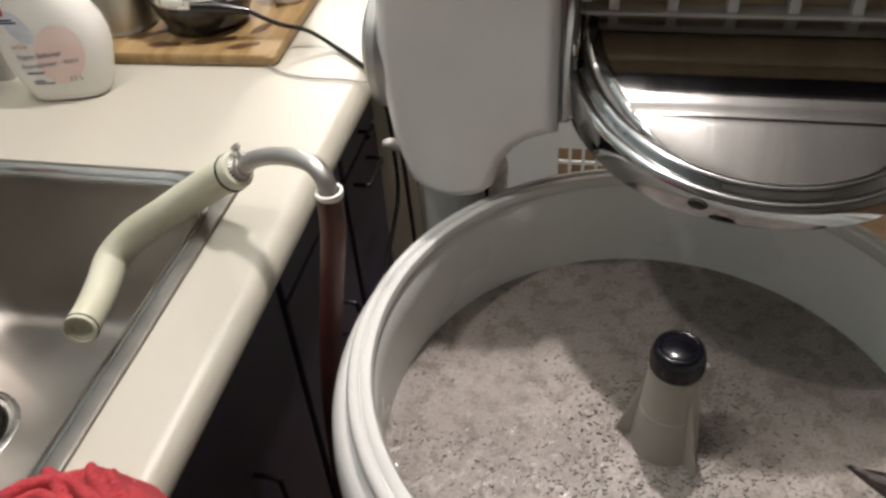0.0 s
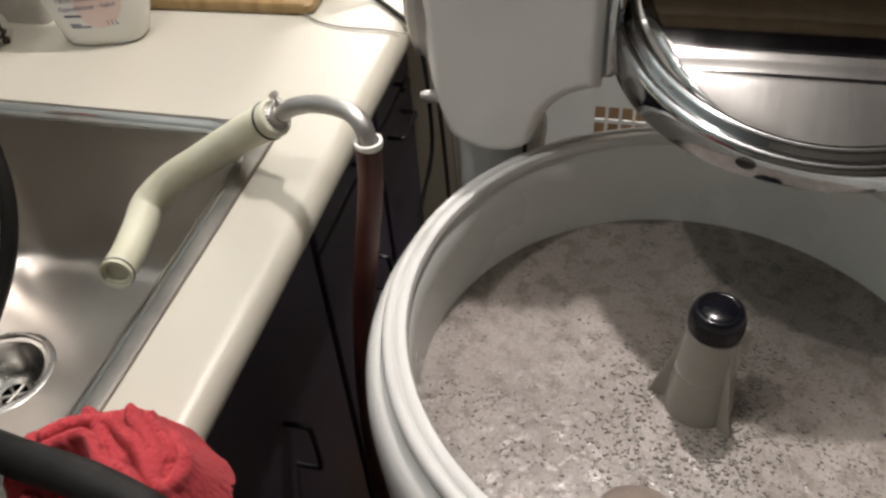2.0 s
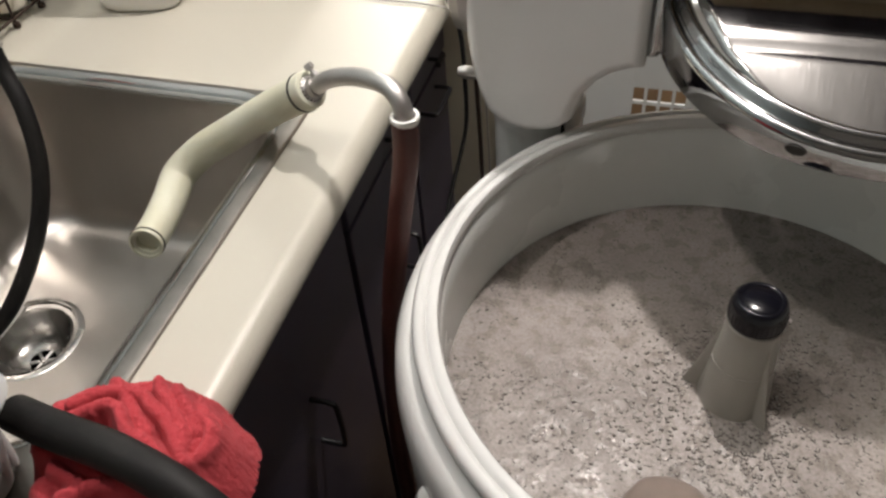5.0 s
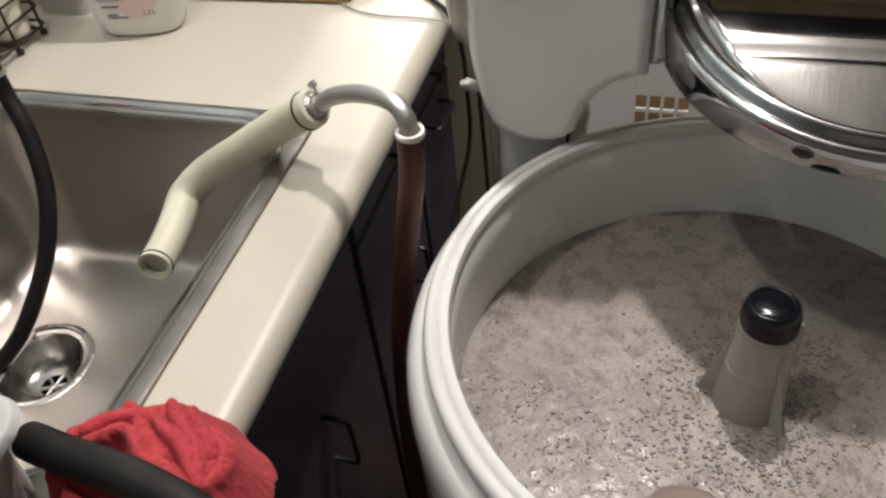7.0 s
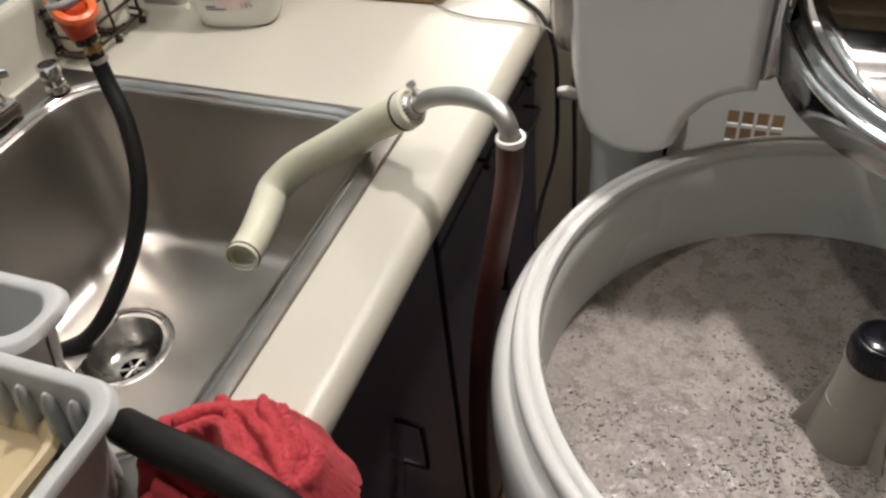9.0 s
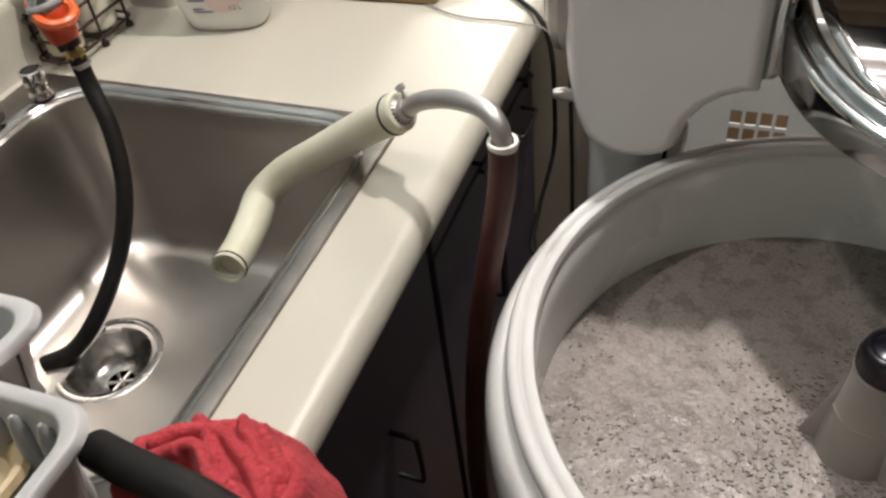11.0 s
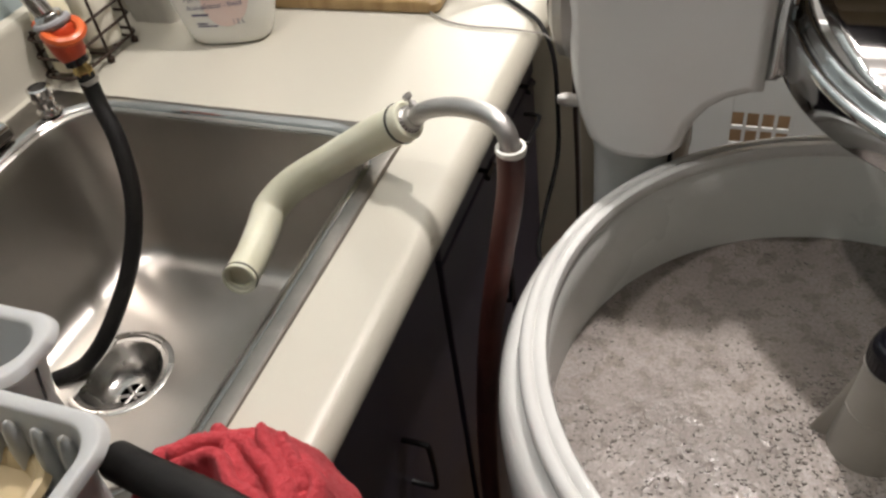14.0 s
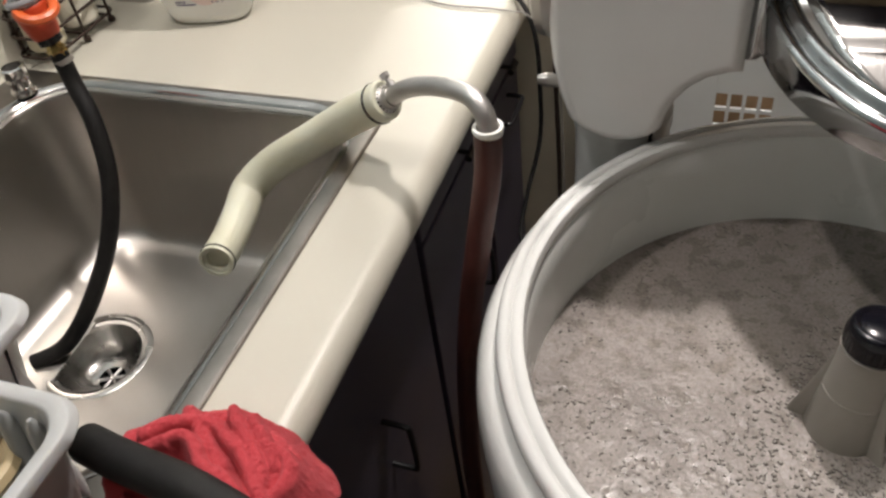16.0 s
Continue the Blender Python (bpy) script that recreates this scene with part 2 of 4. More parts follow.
def tube(pts, radius, n=14, steps=8, caps=True, inner=0.0, smooth=True):
    """A round tube along a line; radius is one number or one for each given point. inner: the bore, for an open pipe."""
    line = curve_points(pts, steps) if smooth else [Vector(p) for p in pts]
    if isinstance(radius, (int, float)):
        radii = [radius] * len(line)
    else:
        radii = [float(r) for r in np.interp(np.linspace(0, len(radius) - 1, len(line)), range(len(radius)), radius)]
    tangents = [(line[min(i + 1, len(line) - 1)] - line[max(i - 1, 0)]).normalized() for i in range(len(line))]
    side = tangents[0].orthogonal().normalized()
    frames = []
    for t in tangents:
        side = (side - t * side.dot(t)).normalized()
        frames.append((side.copy(), t.cross(side)))

    def ring(i, r):
        return [line[i] + r * (math.cos(2 * math.pi * k / n) * frames[i][0] + math.sin(2 * math.pi * k / n) * frames[i][1]) for k in range(n)]

    loops = [ring(i, radii[i]) for i in range(len(line))]
    if inner:
        loops += [ring(i, radii[i] * inner) for i in reversed(range(len(line)))]
        return loft(loops, closed=True)
    return loft(loops, cap_first=caps, cap_last=caps)


def torus(centre, normal, r, thick, n=28, m=10):
    normal = Vector(normal).normalized()
    a = normal.orthogonal().normalized()
    b = normal.cross(a)
    loops = []
    for i in range(n):
        u = 2 * math.pi * i / n
        out = math.cos(u) * a + math.sin(u) * b
        loops.append([Vector(centre) + out * (r + thick * math.cos(2 * math.pi * k / m)) + normal * thick * math.sin(2 * math.pi * k / m) for k in range(m)])
    return loft(loops, closed=True)


def rounded(cx, cy, hx, hy, r, z, n=12):
    """A rounded rectangle as a loop of 4 (n + 1) points."""
    loop = []
    for sx, sy, a0 in ((1, 1, 0), (-1, 1, 90), (-1, -1, 180), (1, -1, 270)):
        for k in range(n + 1):
            a = radians(a0 + 90 * k / n)
            loop.append(Vector((cx + sx * (hx - r) + r * math.cos(a), cy + sy * (hy - r) + r * math.sin(a), z)))
    return loop


def join(*meshes):
    """Several bmeshes as one."""
    out = bmesh.new()
    for bm in meshes:
        me = bpy.data.meshes.new("tmp")
        bm.to_mesh(me)
        bm.free()
        out.from_mesh(me)
        bpy.data.meshes.remove(me)
    return out


def slab(outline, axis_y0, axis_y1, bevel, segs=4):
    """An outline in x and z, thick along y, with rounded edges."""
    bm = bmesh.new()
    front = [bm.verts.new((x, axis_y0, z)) for x, z in outline]
    back = [bm.verts.new((x, axis_y1, z)) for x, z in outline]
    n = len(outline)
    f0, f1 = bm.faces.new(front), bm.faces.new(list(reversed(back)))
    for i in range(n):
        bm.faces.new((front[i], back[i], back[(i + 1) % n], front[(i + 1) % n]))
    bmesh.ops.recalc_face_normals(bm, faces=bm.faces)
    edges = list(f0.edges) + list(f1.edges)
    bmesh.ops.bevel(bm, geom=edges, offset=bevel, segments=segs, affect="EDGES", profile=0.5, clamp_overlap=True)
    return bm


TOP = 0.91            # counter height
FRONT = -0.287        # front of the counter's rounded edge
BACK = -0.84          # the wall behind the counter


# ---- the room ----
def room():
    def wall(name, *a, mat=WALLS):
        return tagged(part(name, box(*a), mat), "plain painted kitchen wall", "wall", kind="structure")
    tagged(part("floor", box(-0.95, 2.2, -1.9, 2.7, -0.05, 0.0), FLOOR), "worn brown vinyl kitchen floor", "floor", kind="structure")
    tagged(part("ceiling", box(-0.95, 2.2, -1.9, 2.7, 2.4, 2.45), CEIL), "plain painted ceiling, unseen, darkened to cut bounced light", "ceiling", kind="structure")
    tagged(part("wall_west", box(-0.95, BACK, -1.9, 2.7, 0, 2.4), WALL_BLUE), "pale blue painted kitchen wall", "wall", kind="structure")
    wall("wall_north", BACK, 2.1, 2.6, 2.7, 0, 2.4)
    wall("wall_east", 2.1, 2.2, -1.9, 2.7, 0, 2.4)
    wall("wall_south", BACK, 2.1, -1.9, -1.8, 0, 2.4)
    # coved backsplash along the counter
    sec = [(BACK + 0.002, TOP + 0.0005), (BACK + 0.040, TOP + 0.0005), (BACK + 0.026, TOP + 0.006), (BACK + 0.020, TOP + 0.018), (BACK + 0.019, TOP + 0.070), (BACK + 0.014, TOP + 0.078), (BACK + 0.002, TOP + 0.080)]
    bm = loft([[Vector((x, y, z)) for x, z in sec] for y in (-0.9, 2.58)])
    tagged(part("backsplash", bm, LAMINATE), "cream laminate backsplash with a coved foot", "backsplash", kind="structure")
    # unseen lamp: its place follows from the counter's highlight, its form is made up
    wl = thing("wall_lamp", "unseen glowing globe lamp, added as source of the counter's highlight", "lamp")
    part("arm", tube([(BACK, 2.20, 1.62), (BACK + 0.05, 2.20, 1.62), (LAMP_C[0], 2.20, 1.655)], 0.01, 12, 4), BRASS, wl)
    part("globe", lathe([(0.0, -0.095), (0.03, -0.09), (0.067, -0.067), (0.095, 0.0), (0.067, 0.067), (0.03, 0.09), (0.0, 0.095)], (0, 0), 32, turn=pose(*LAMP_C)), GLOBE_GLASS, wl, "glowing white globe")
    # unseen cupboards, added so that the chrome has brown to reflect
    for k in range(4):
        cb = thing("wall_cupboard", "unseen brown wooden cupboard added for the chrome to reflect", "cupboard", "wall cupboards")
        x = -0.30 + 0.56 * k
        part("body", box(x, x + 0.555, 2.28, 2.598, 1.42, 2.16), CUPBOARD, cb)
        dr = part("door", box(x + 0.004, x + 0.551, 2.262, 2.279, 1.424, 2.156, 0.003), CUPBOARD, cb)
        part("handle", tube([(x + 0.06, 2.262, 1.52), (x + 0.06, 2.24, 1.53), (x + 0.06, 2.24, 1.59), (x + 0.06, 2.262, 1.60)], 0.004, 8, 4), BLACK_METAL, dr)
    for n, p in enumerate((LAMP_A, LAMP_B)):
        ob = thing("ceiling_lamp", "small round white glass ceiling lamp, lit", "lamp", "ceiling lamps")
        part("base_plate", lathe([(0.0, 2.399), (0.075, 2.399), (0.078, 2.392), (0.07, 2.385), (0, 2.385)], p[:2], 32), ENAMEL, ob)
        part("shade", lathe([(0.066, 2.386), (0.068, 2.375), (0.05, 2.366), (0.0, 2.363)], p[:2], 32), LAMP_GLASS, ob, "glowing white glass shade")


room()


# ---- counter, cabinets, sink ----
SX0, SX1, SY0, SY1 = -0.826, -0.359, 0.292, 0.757        # sink rim, outside


def counter():
    top = thing("countertop", "cream laminate countertop with a rounded front edge", "countertop")
    z0 = TOP - 0.038
    prof = [(SX1 - 0.008, z0), (SX1 - 0.008, TOP)]
    for k in range(11):
        a = radians(90 - 18 * k)
        prof.append((FRONT - 0.019 + 0.019 * math.cos(a), TOP - 0.019 + 0.019 * math.sin(a)))
    strip = loft([[Vector((x, y, z)) for x, z in prof] for y in (-0.9, 2.58)])
    xs = SX1 - 0.008
    part("front_edge", strip, LAMINATE, top)
    part("top_board", join(box(BACK + 0.002, xs, -0.9, SY0 + 0.012, z0, TOP), box(BACK + 0.002, xs, SY1 - 0.012, 2.58, z0, TOP),
                           box(BACK + 0.002, SX0 + 0.012, SY0 + 0.012, SY1 - 0.012, z0, TOP)), LAMINATE, top)


def wire_pull(parent, y, z0, z1, x):
    pts = [(x - 0.002, y, z1), (x + 0.022, y, z1), (x + 0.028, y, z1 - 0.008), (x + 0.028, y, z0 + 0.008), (x + 0.022, y, z0), (x - 0.002, y, z0)]
    return part("handle", tube(pts, 0.0032, 8, 4), BLACK_METAL, parent, "black wire pull")


def cabinets():
    face = -0.327
    units = [(-0.30, 0.18, None), (0.184, 0.70, 0.555), (0.704, 0.925, 0.835), (0.929, 1.085, 1.02)]
    for n, (y0, y1, pull) in enumerate(units):
        ob = thing("base_cabinet", "dark charcoal painted kitchen base cabinet with black wire pulls", "cabinet", "base cabinets")
        part("body", join(box(face - 0.50, face - 0.02, y0, y1, 0.09, TOP - 0.24 if n != 1 else 0.50), box(face - 0.50, face - 0.07, y0, y1, 0.0, 0.09),
                          box(face - 0.03, face - 0.02, y0, y1, TOP - 0.24 if n != 1 else 0.50, TOP - 0.040)), CABINET, ob)
        z_door = 0.775 if n != 1 else 0.84
        door = part("door", box(face - 0.018, face, y0 + 0.004, y1 - 0.004, 0.10, z_door, 0.003), CABINET, ob)
        if n in (1, 2):
            wire_pull(door, pull, *((0.61, 0.685), (0.60, 0.66))[n - 1], face)
        if n == 3:
            part("handle", tube([(face - 0.002, 0.963, 0.752), (face + 0.018, 0.963, 0.752), (face + 0.022, 0.972, 0.752), (face + 0.022, 1.017, 0.752), (face + 0.018, 1.026, 0.752), (face - 0.002, 1.026, 0.752)], 0.0030, 8, 4), BLACK_METAL, door, "black wire pull")
        if n != 1:
            dr = part("drawer", box(face - 0.018, face, y0 + 0.004, y1 - 0.004, z_door + 0.006, 0.862, 0.003), CABINET, ob)
            yc = 1.009 if n == 3 else pull or (y0 + y1) / 2
            part("handle", join(tube([(face - 0.002, yc, 0.805), (face + 0.016, yc, 0.805)], 0.003, 8, 2, smooth=False),
                                tube([(face + 0.016, yc - 0.012, 0.805), (face + 0.016, yc + 0.012, 0.805)], 0.004, 8, 2, smooth=False)), BLACK_METAL, dr, "small black drawer pull")
    end = tagged(part("end_panel", box(BACK + 0.005, -0.235, 1.092, 1.112, 0.0, TOP - 0.040, 0.002), CREAM), "cream painted end panel beside the dark cabinets", "panel")
    return end


DRAIN = (-0.647, 0.543)


def sink():
    ob = thing("kitchen_sink", "brushed stainless steel drop-in kitchen sink with one bowl", "sink")
    cx, cy, hx, hy = (-0.757 - 0.388) / 2, (0.330 + 0.737) / 2, (0.757 - 0.388) / 2, (0.737 - 0.330) / 2
    ox, oy, ohx, ohy = (SX0 + SX1) / 2, (SY0 + SY1) / 2, (SX1 - SX0) / 2, (SY1 - SY0) / 2
    z = TOP + 0.0005
    fl = 0.712
    loops = [rounded(ox, oy, ohx, ohy, 0.030, z), rounded(ox, oy, ohx - 0.0006, ohy - 0.0006, 0.030, z + 0.0020), rounded(ox, oy, ohx - 0.002, ohy - 0.002, 0.029, z + 0.0030), rounded(ox, oy, ohx - 0.006, ohy - 0.006, 0.027, z + 0.0034),
             rounded(cx, cy, hx + 0.0150, hy + 0.0130, 0.074, z + 0.0032), rounded(cx, cy, hx + 0.0138, hy + 0.0118, 0.073, z + 0.0026), rounded(cx, cy, hx + 0.0035, hy + 0.0030, 0.065, z - 0.0022), rounded(cx, cy, hx + 0.0012, hy + 0.0010, 0.063, z - 0.0040), rounded(cx, cy, hx - 0.0003, hy - 0.0003, 0.062, z - 0.0075)]
    deep = z - 0.0075 - (fl + 0.04)
    for k in range(1, 9):
        loops.append(rounded(cx, cy, hx - 0.0003 - 0.0157 * k / 8, hy - 0.0003 - 0.0157 * k / 8, 0.062 - 0.008 * k / 8, z - 0.0075 - deep * k / 8))
    for k in range(1, 7):
        a = radians(15 * k)
        inset = 0.016 + 0.032 * (1 - math.cos(a))
        loops.append(rounded(cx, cy, hx - inset, hy - inset, 0.054, fl + 0.04 - 0.037 * math.sin(a)))
    last = loops[-1]
    hole = []
    for p in last:
        d = Vector((p.x - DRAIN[0], p.y - DRAIN[1], 0)).normalized()
        hole.append(Vector((DRAIN[0] + 0.0585 * d.x, DRAIN[1] + 0.0585 * d.y, fl - 0.004)))
    for f, dz in ((0.25, 0.002), (0.5, 0.0010), (0.75, -0.001), (0.93, -0.0028)):
        loops.append([Vector((p.x + (h.x - p.x) * f, p.y + (h.y - p.y) * f, fl + dz)) for p, h in zip(last, hole)])
    loops.append(hole)
    part("rim", loft(loops[:6], cap_first=False, cap_last=False), RIM_STEEL, ob, "flat dulled steel rim", angle=28)
    part("bowl", loft(loops[5:], cap_first=False, cap_last=False), STEEL, ob, angle=28)
    step = [rounded(cx, cy, hx + o, hy + o * 0.88, 0.060 + o, z + dz) for o, dz in ((0.0146, 0.0036), (0.0130, 0.0034), (0.0105, 0.0026), (0.0080, 0.0013), (0.0058, -0.0004), (0.0040, -0.0026), (0.0028, -0.0052))]
    part("bowl_edge", loft(step, cap_first=False, cap_last=False), EDGE_STEEL, ob, "bluish sloping edge of the bowl")
    lip = rounded(cx, cy, hx + 0.0022, hy + 0.0018, 0.064, z - 0.0050)
    part("lip_line", tube(lip + [lip[0]], 0.0013, 8, 1, smooth=False), DRAIN_STEEL, ob, "polished lip of the bowl")
    f = part("strainer", lathe([(0.0595, fl - 0.0045), (0.057, fl - 0.0025), (0.052, fl - 0.0025), (0.0505, fl - 0.005), (0.046, fl - 0.006), (0.0445, fl - 0.009), (0.0432, fl - 0.012), (0.0405, fl - 0.021), (0.0360, fl - 0.030), (0.0300, fl - 0.037), (0.0210, fl - 0.0410), (0.0145, fl - 0.0425), (0.0140, fl - 0.0460)], DRAIN, 48), DRAIN_STEEL, ob, "polished steel strainer cup")
    # near-black colour stands in for the shade down the hole
    part("hole", lathe([(0.0142, fl - 0.0450), (0.0142, fl - 0.16), (0.0, fl - 0.16)], DRAIN, 24), DRAIN_HOLE_SHADE, f)
    for k in range(3):
        a = radians(25 + 60 * k)
        d = Vector((math.cos(a), math.sin(a), 0)) * 0.0144
        c = Vector((*DRAIN, fl - 0.0440))
        part("cross_bar", tube([c - d, c + d], 0.0019, 8, 1, smooth=False), STEEL_DULL, f)
    part("hub", lathe([(0.0, fl - 0.0415), (0.003, fl - 0.042), (0.004, fl - 0.0445), (0.0, fl - 0.046)], DRAIN, 16), DRAIN_STEEL, f)


counter()
cabinets()
sink()


# ---- the drain pipe over the counter ----
def drain_pipe():
    ob = thing("drain_hose", "milky plastic pipe on a grey elbow and red rubber hose", "hose")
    pts = [Vector(p) for p in PIPE_LINE]
    a, end = pts[0], pts[-1]
    u, w = (a - pts[1]).normalized(), (end - pts[-2]).normalized()
    part("plastic_pipe", tube(pts, [0.0170, 0.0166, 0.0166, 0.0170, 0.0170, 0.0166, 0.0160, 0.0158], 32, 8, inner=0.86), PIPE, ob, "milky greenish plastic pipe with a bend")
    part("end_ring", torus(end - w * 0.005, w, 0.0157, 0.0010), GASKET, ob)
    part("inner_sleeve", lathe([(0.0137, 0.0005), (0.0104, 0.0), (0.0098, -0.005), (0.0, -0.006)], (0, 0), 28, turn=Matrix.Translation(end - w * 0.003) @ w.to_track_quat("Z", "Y").to_matrix().to_4x4()), PIPE, ob)
    # the mouth: a black seal, a pale collar and a ribbed grommet round the elbow
    part("seal", torus(a - u * 0.004, u, 0.0169, 0.0013, 40), GASKET, ob)
    part("collar", tube([a - u * 0.002, a + u * 0.004, a + u * 0.007, a + u * 0.008], [0.0173, 0.0172, 0.0165, 0.0155], 32, 3, inner=0.72), PIPE, ob)
    grommet = part("grommet", tube([a + u * 0.001, a + u * 0.0085, a + u * 0.0105], [0.0122, 0.0120, 0.0100], 28, 2, smooth=False), STEEL_DULL, ob, "ribbed grey grommet")
    turn = Matrix.Translation(a + u * 0.0085) @ u.to_track_quat("Z", "Y").to_matrix().to_4x4()
    for k in range(20):
        t = 2 * math.pi * k / 20
        p, q = Vector((0.0105 * math.cos(t), 0.0105 * math.sin(t), 0.0012)), Vector((0.0124 * math.cos(t), 0.0124 * math.sin(t), -0.002))
        part("rib", tube([turn @ p, turn @ q], 0.0008, 6, 1, smooth=False), GASKET, grommet)
    b0 = a + u * 0.008
    ring = Vector((-0.2165, 0.6235, 1.0050))
    elbow = [b0 - u * 0.008, b0 + u * 0.006, Vector((-0.3000, 0.6705, 0.9950)), Vector((-0.2764, 0.6615, 1.0065)), Vector((-0.2501, 0.6469, 1.0160)), Vector((-0.2326, 0.6371, 1.0180)), Vector((-0.2228, 0.6303, 1.0132)), Vector((-0.2175, 0.6254, 1.0034)), Vector((-0.2165, 0.6235, 0.9849))]
    part("elbow", tube(elbow, 0.0078, 22, 6), STEEL_DULL, ob, "dull grey metal elbow tube")
    cl = part("hose_clamp", tube([b0 + u * 0.002, b0 + u * 0.008], 0.0094, 24, 2, smooth=False), STEEL_DULL, ob, "steel hose clamp with a screw")
    s0 = b0 + u * 0.005 + Vector((0.001, 0.003, 0.009))
    d = Vector((-0.62, 0.34, 0.62)).normalized()
    part("screw", join(tube([s0, s0 + d * 0.013], 0.0020, 10, 2, smooth=False), tube([s0 + d * 0.008, s0 + d * 0.0125], 0.0042, 6, 1, smooth=False), tube([s0 - d * 0.002, s0 + d * 0.004], 0.0036, 8, 1, smooth=False)), STEEL_DULL, cl)
    part("hose_end", tube([(ring.x, ring.y, 1.0030), (ring.x, ring.y, 1.0012), (ring.x - 0.0003, ring.y, 0.9985)], [0.0114, 0.0118, 0.0115], 28, 3, inner=0.78), BOTTLE, ob, "white plastic hose end")
    hose = [(-0.217, 0.6235, 0.998), (-0.219, 0.6215, 0.960), (-0.231, 0.620, 0.890), (-0.248, 0.621, 0.79), (-0.263, 0.624, 0.66), (-0.272, 0.628, 0.50), (-0.274, 0.64, 0.30), (-0.262, 0.66, 0.12), (-0.22, 0.70, 0.03)]
    part("rubber_hose", tube(hose, 0.0107, 22, 8), RED_HOSE, ob, "reddish brown rubber hose")


PIPE_LINE = ((-0.3274, 0.6787, 0.9743), (-0.3652, 0.6856, 0.949), (-0.4157, 0.6882, 0.9131), (-0.4611, 0.6874, 0.8813), (-0.4837, 0.6708, 0.8612), (-0.479, 0.6404, 0.8564), (-0.4687, 0.6016, 0.8596), (-0.4619, 0.5684, 0.8643))
drain_pipe()


# ---- faucet and its hose ----
def faucet():
    ob = thing("faucet", "chrome kitchen faucet with a long spout on the sink deck", "faucet")
    part("base", join(box(-0.815, -0.768, 0.45, 0.665, TOP + 0.006, TOP + 0.026, 0.007, 3)), CHROME, ob)
    part("spout", tube([(-0.79, 0.56, TOP + 0.02), (-0.79, 0.56, 1.07), (-0.783, 0.573, 1.11), (-0.76, 0.61, 1.128), (-0.725, 0.662, 1.118), (-0.700, 0.685, 1.09), (-0.691, 0.695, 1.052), (-0.688, 0.697, 1.035)], 0.0095, 16, 7), CHROME, ob)
    for y in (0.475, 0.645):
        h = part("tap_handle", lathe([(0.016, TOP + 0.024), (0.013, TOP + 0.04), (0.020, TOP + 0.046), (0.022, TOP + 0.062), (0.014, TOP + 0.068), (0, TOP + 0.068)], (-0.79, y), 20), CHROME, ob)
        for k in range(4):
            a = radians(45 + 90 * k)
            part("spoke", tube([(-0.79, y, TOP + 0.055), (-0.79 + 0.030 * math.cos(a), y + 0.030 * math.sin(a), TOP + 0.055)], [0.007, 0.0055], 10, 1, smooth=False), CHROME, h)
    st = thing("sprayer_stub", "small chrome hose stub standing on the sink deck", "fitting")
    part("stem", lathe([(0.0135, TOP + 0.005), (0.0130, TOP + 0.010), (0.010, TOP + 0.013), (0.010, TOP + 0.020), (0.012, TOP + 0.022), (0.0105, TOP + 0.025), (0.0125, TOP + 0.028), (0.0130, TOP + 0.036), (0.0100, TOP + 0.037), (0.0095, TOP + 0.026)], (-0.766, 0.712), 24), CHROME, st)
    part("bore", lathe([(0.0096, TOP + 0.030), (0.0, TOP + 0.030)], (-0.766, 0.712), 24), GASKET, st)


def fill_hose():
    ob = thing("fill_hose", "black rubber fill hose with an orange tap connector", "hose")
    top = Vector((-0.686, 0.697, 1.040))
    low = Vector((-0.674, 0.696, 0.985))
    d = (low - top).normalized()
    part("connector_collar", tube([top - d * 0.004, top, top + d * 0.010], [0.0120, 0.0138, 0.0138], 24, 3), CHROME, ob, "chrome outlet nut")
    part("connector", tube([top + d * 0.010, top + d * 0.013, top + d * 0.036, top + d * 0.042], [0.0158, 0.0176, 0.0150, 0.0128], 24, 3, smooth=False), RED_ORANGE, ob, "orange plastic quick connector")
    side = Vector((0.82, -0.25, 0.05)).normalized()
    c = top + d * 0.012
    part("lever_tab", torus(c + side * 0.0125, (0.30, -0.14, 1), 0.0162, 0.0050, 28, 8), ORANGE, ob)
    part("grey_ring", torus(c - d * 0.007, d, 0.0150, 0.0036, 28, 8), GREY_PLASTIC, ob, "grey plastic ring")
    part("lever_tab", torus(c - side * 0.0205, (0.25, 0.15, 1), 0.0080, 0.0040, 20, 8), ORANGE, ob)
    part("nut", tube([top + d * 0.039, top + d * 0.049], 0.0120, 12, 1, smooth=False), POT_BLACK, ob)
    part("brass_tail", tube([top + d * 0.051, top + d * 0.056, top + d * 0.060, top + d * 0.070], [0.007, 0.0092, 0.0092, 0.0080], 6, 1, smooth=False), BRASS, ob, "brass hose tail")
    part("ferrule", tube([top + d * 0.066, top + d * 0.071], 0.0098, 20, 1, smooth=False), STEEL_DULL, ob)
    pts = [top + d * 0.060, HOSE[0], *HOSE[1:]]
    part("hose", tube(pts, 0.0088, 18, 7), BLACK_HOSE, ob, "black rubber hose")


HOSE = [Vector(p) for p in ((-0.666, 0.690, 0.950), (-0.644, 0.672, 0.917), (-0.630, 0.645, 0.867), (-0.634, 0.610, 0.811), (-0.651, 0.565, 0.759), (-0.677, 0.535, 0.724), (-0.704, 0.512, 0.7165))]
faucet()
fill_hose()


# ---- the washing machine ----
CX, CY = 0.055, 0.588
AX, AY = 0.0668, 0.587
WATER = 0.782


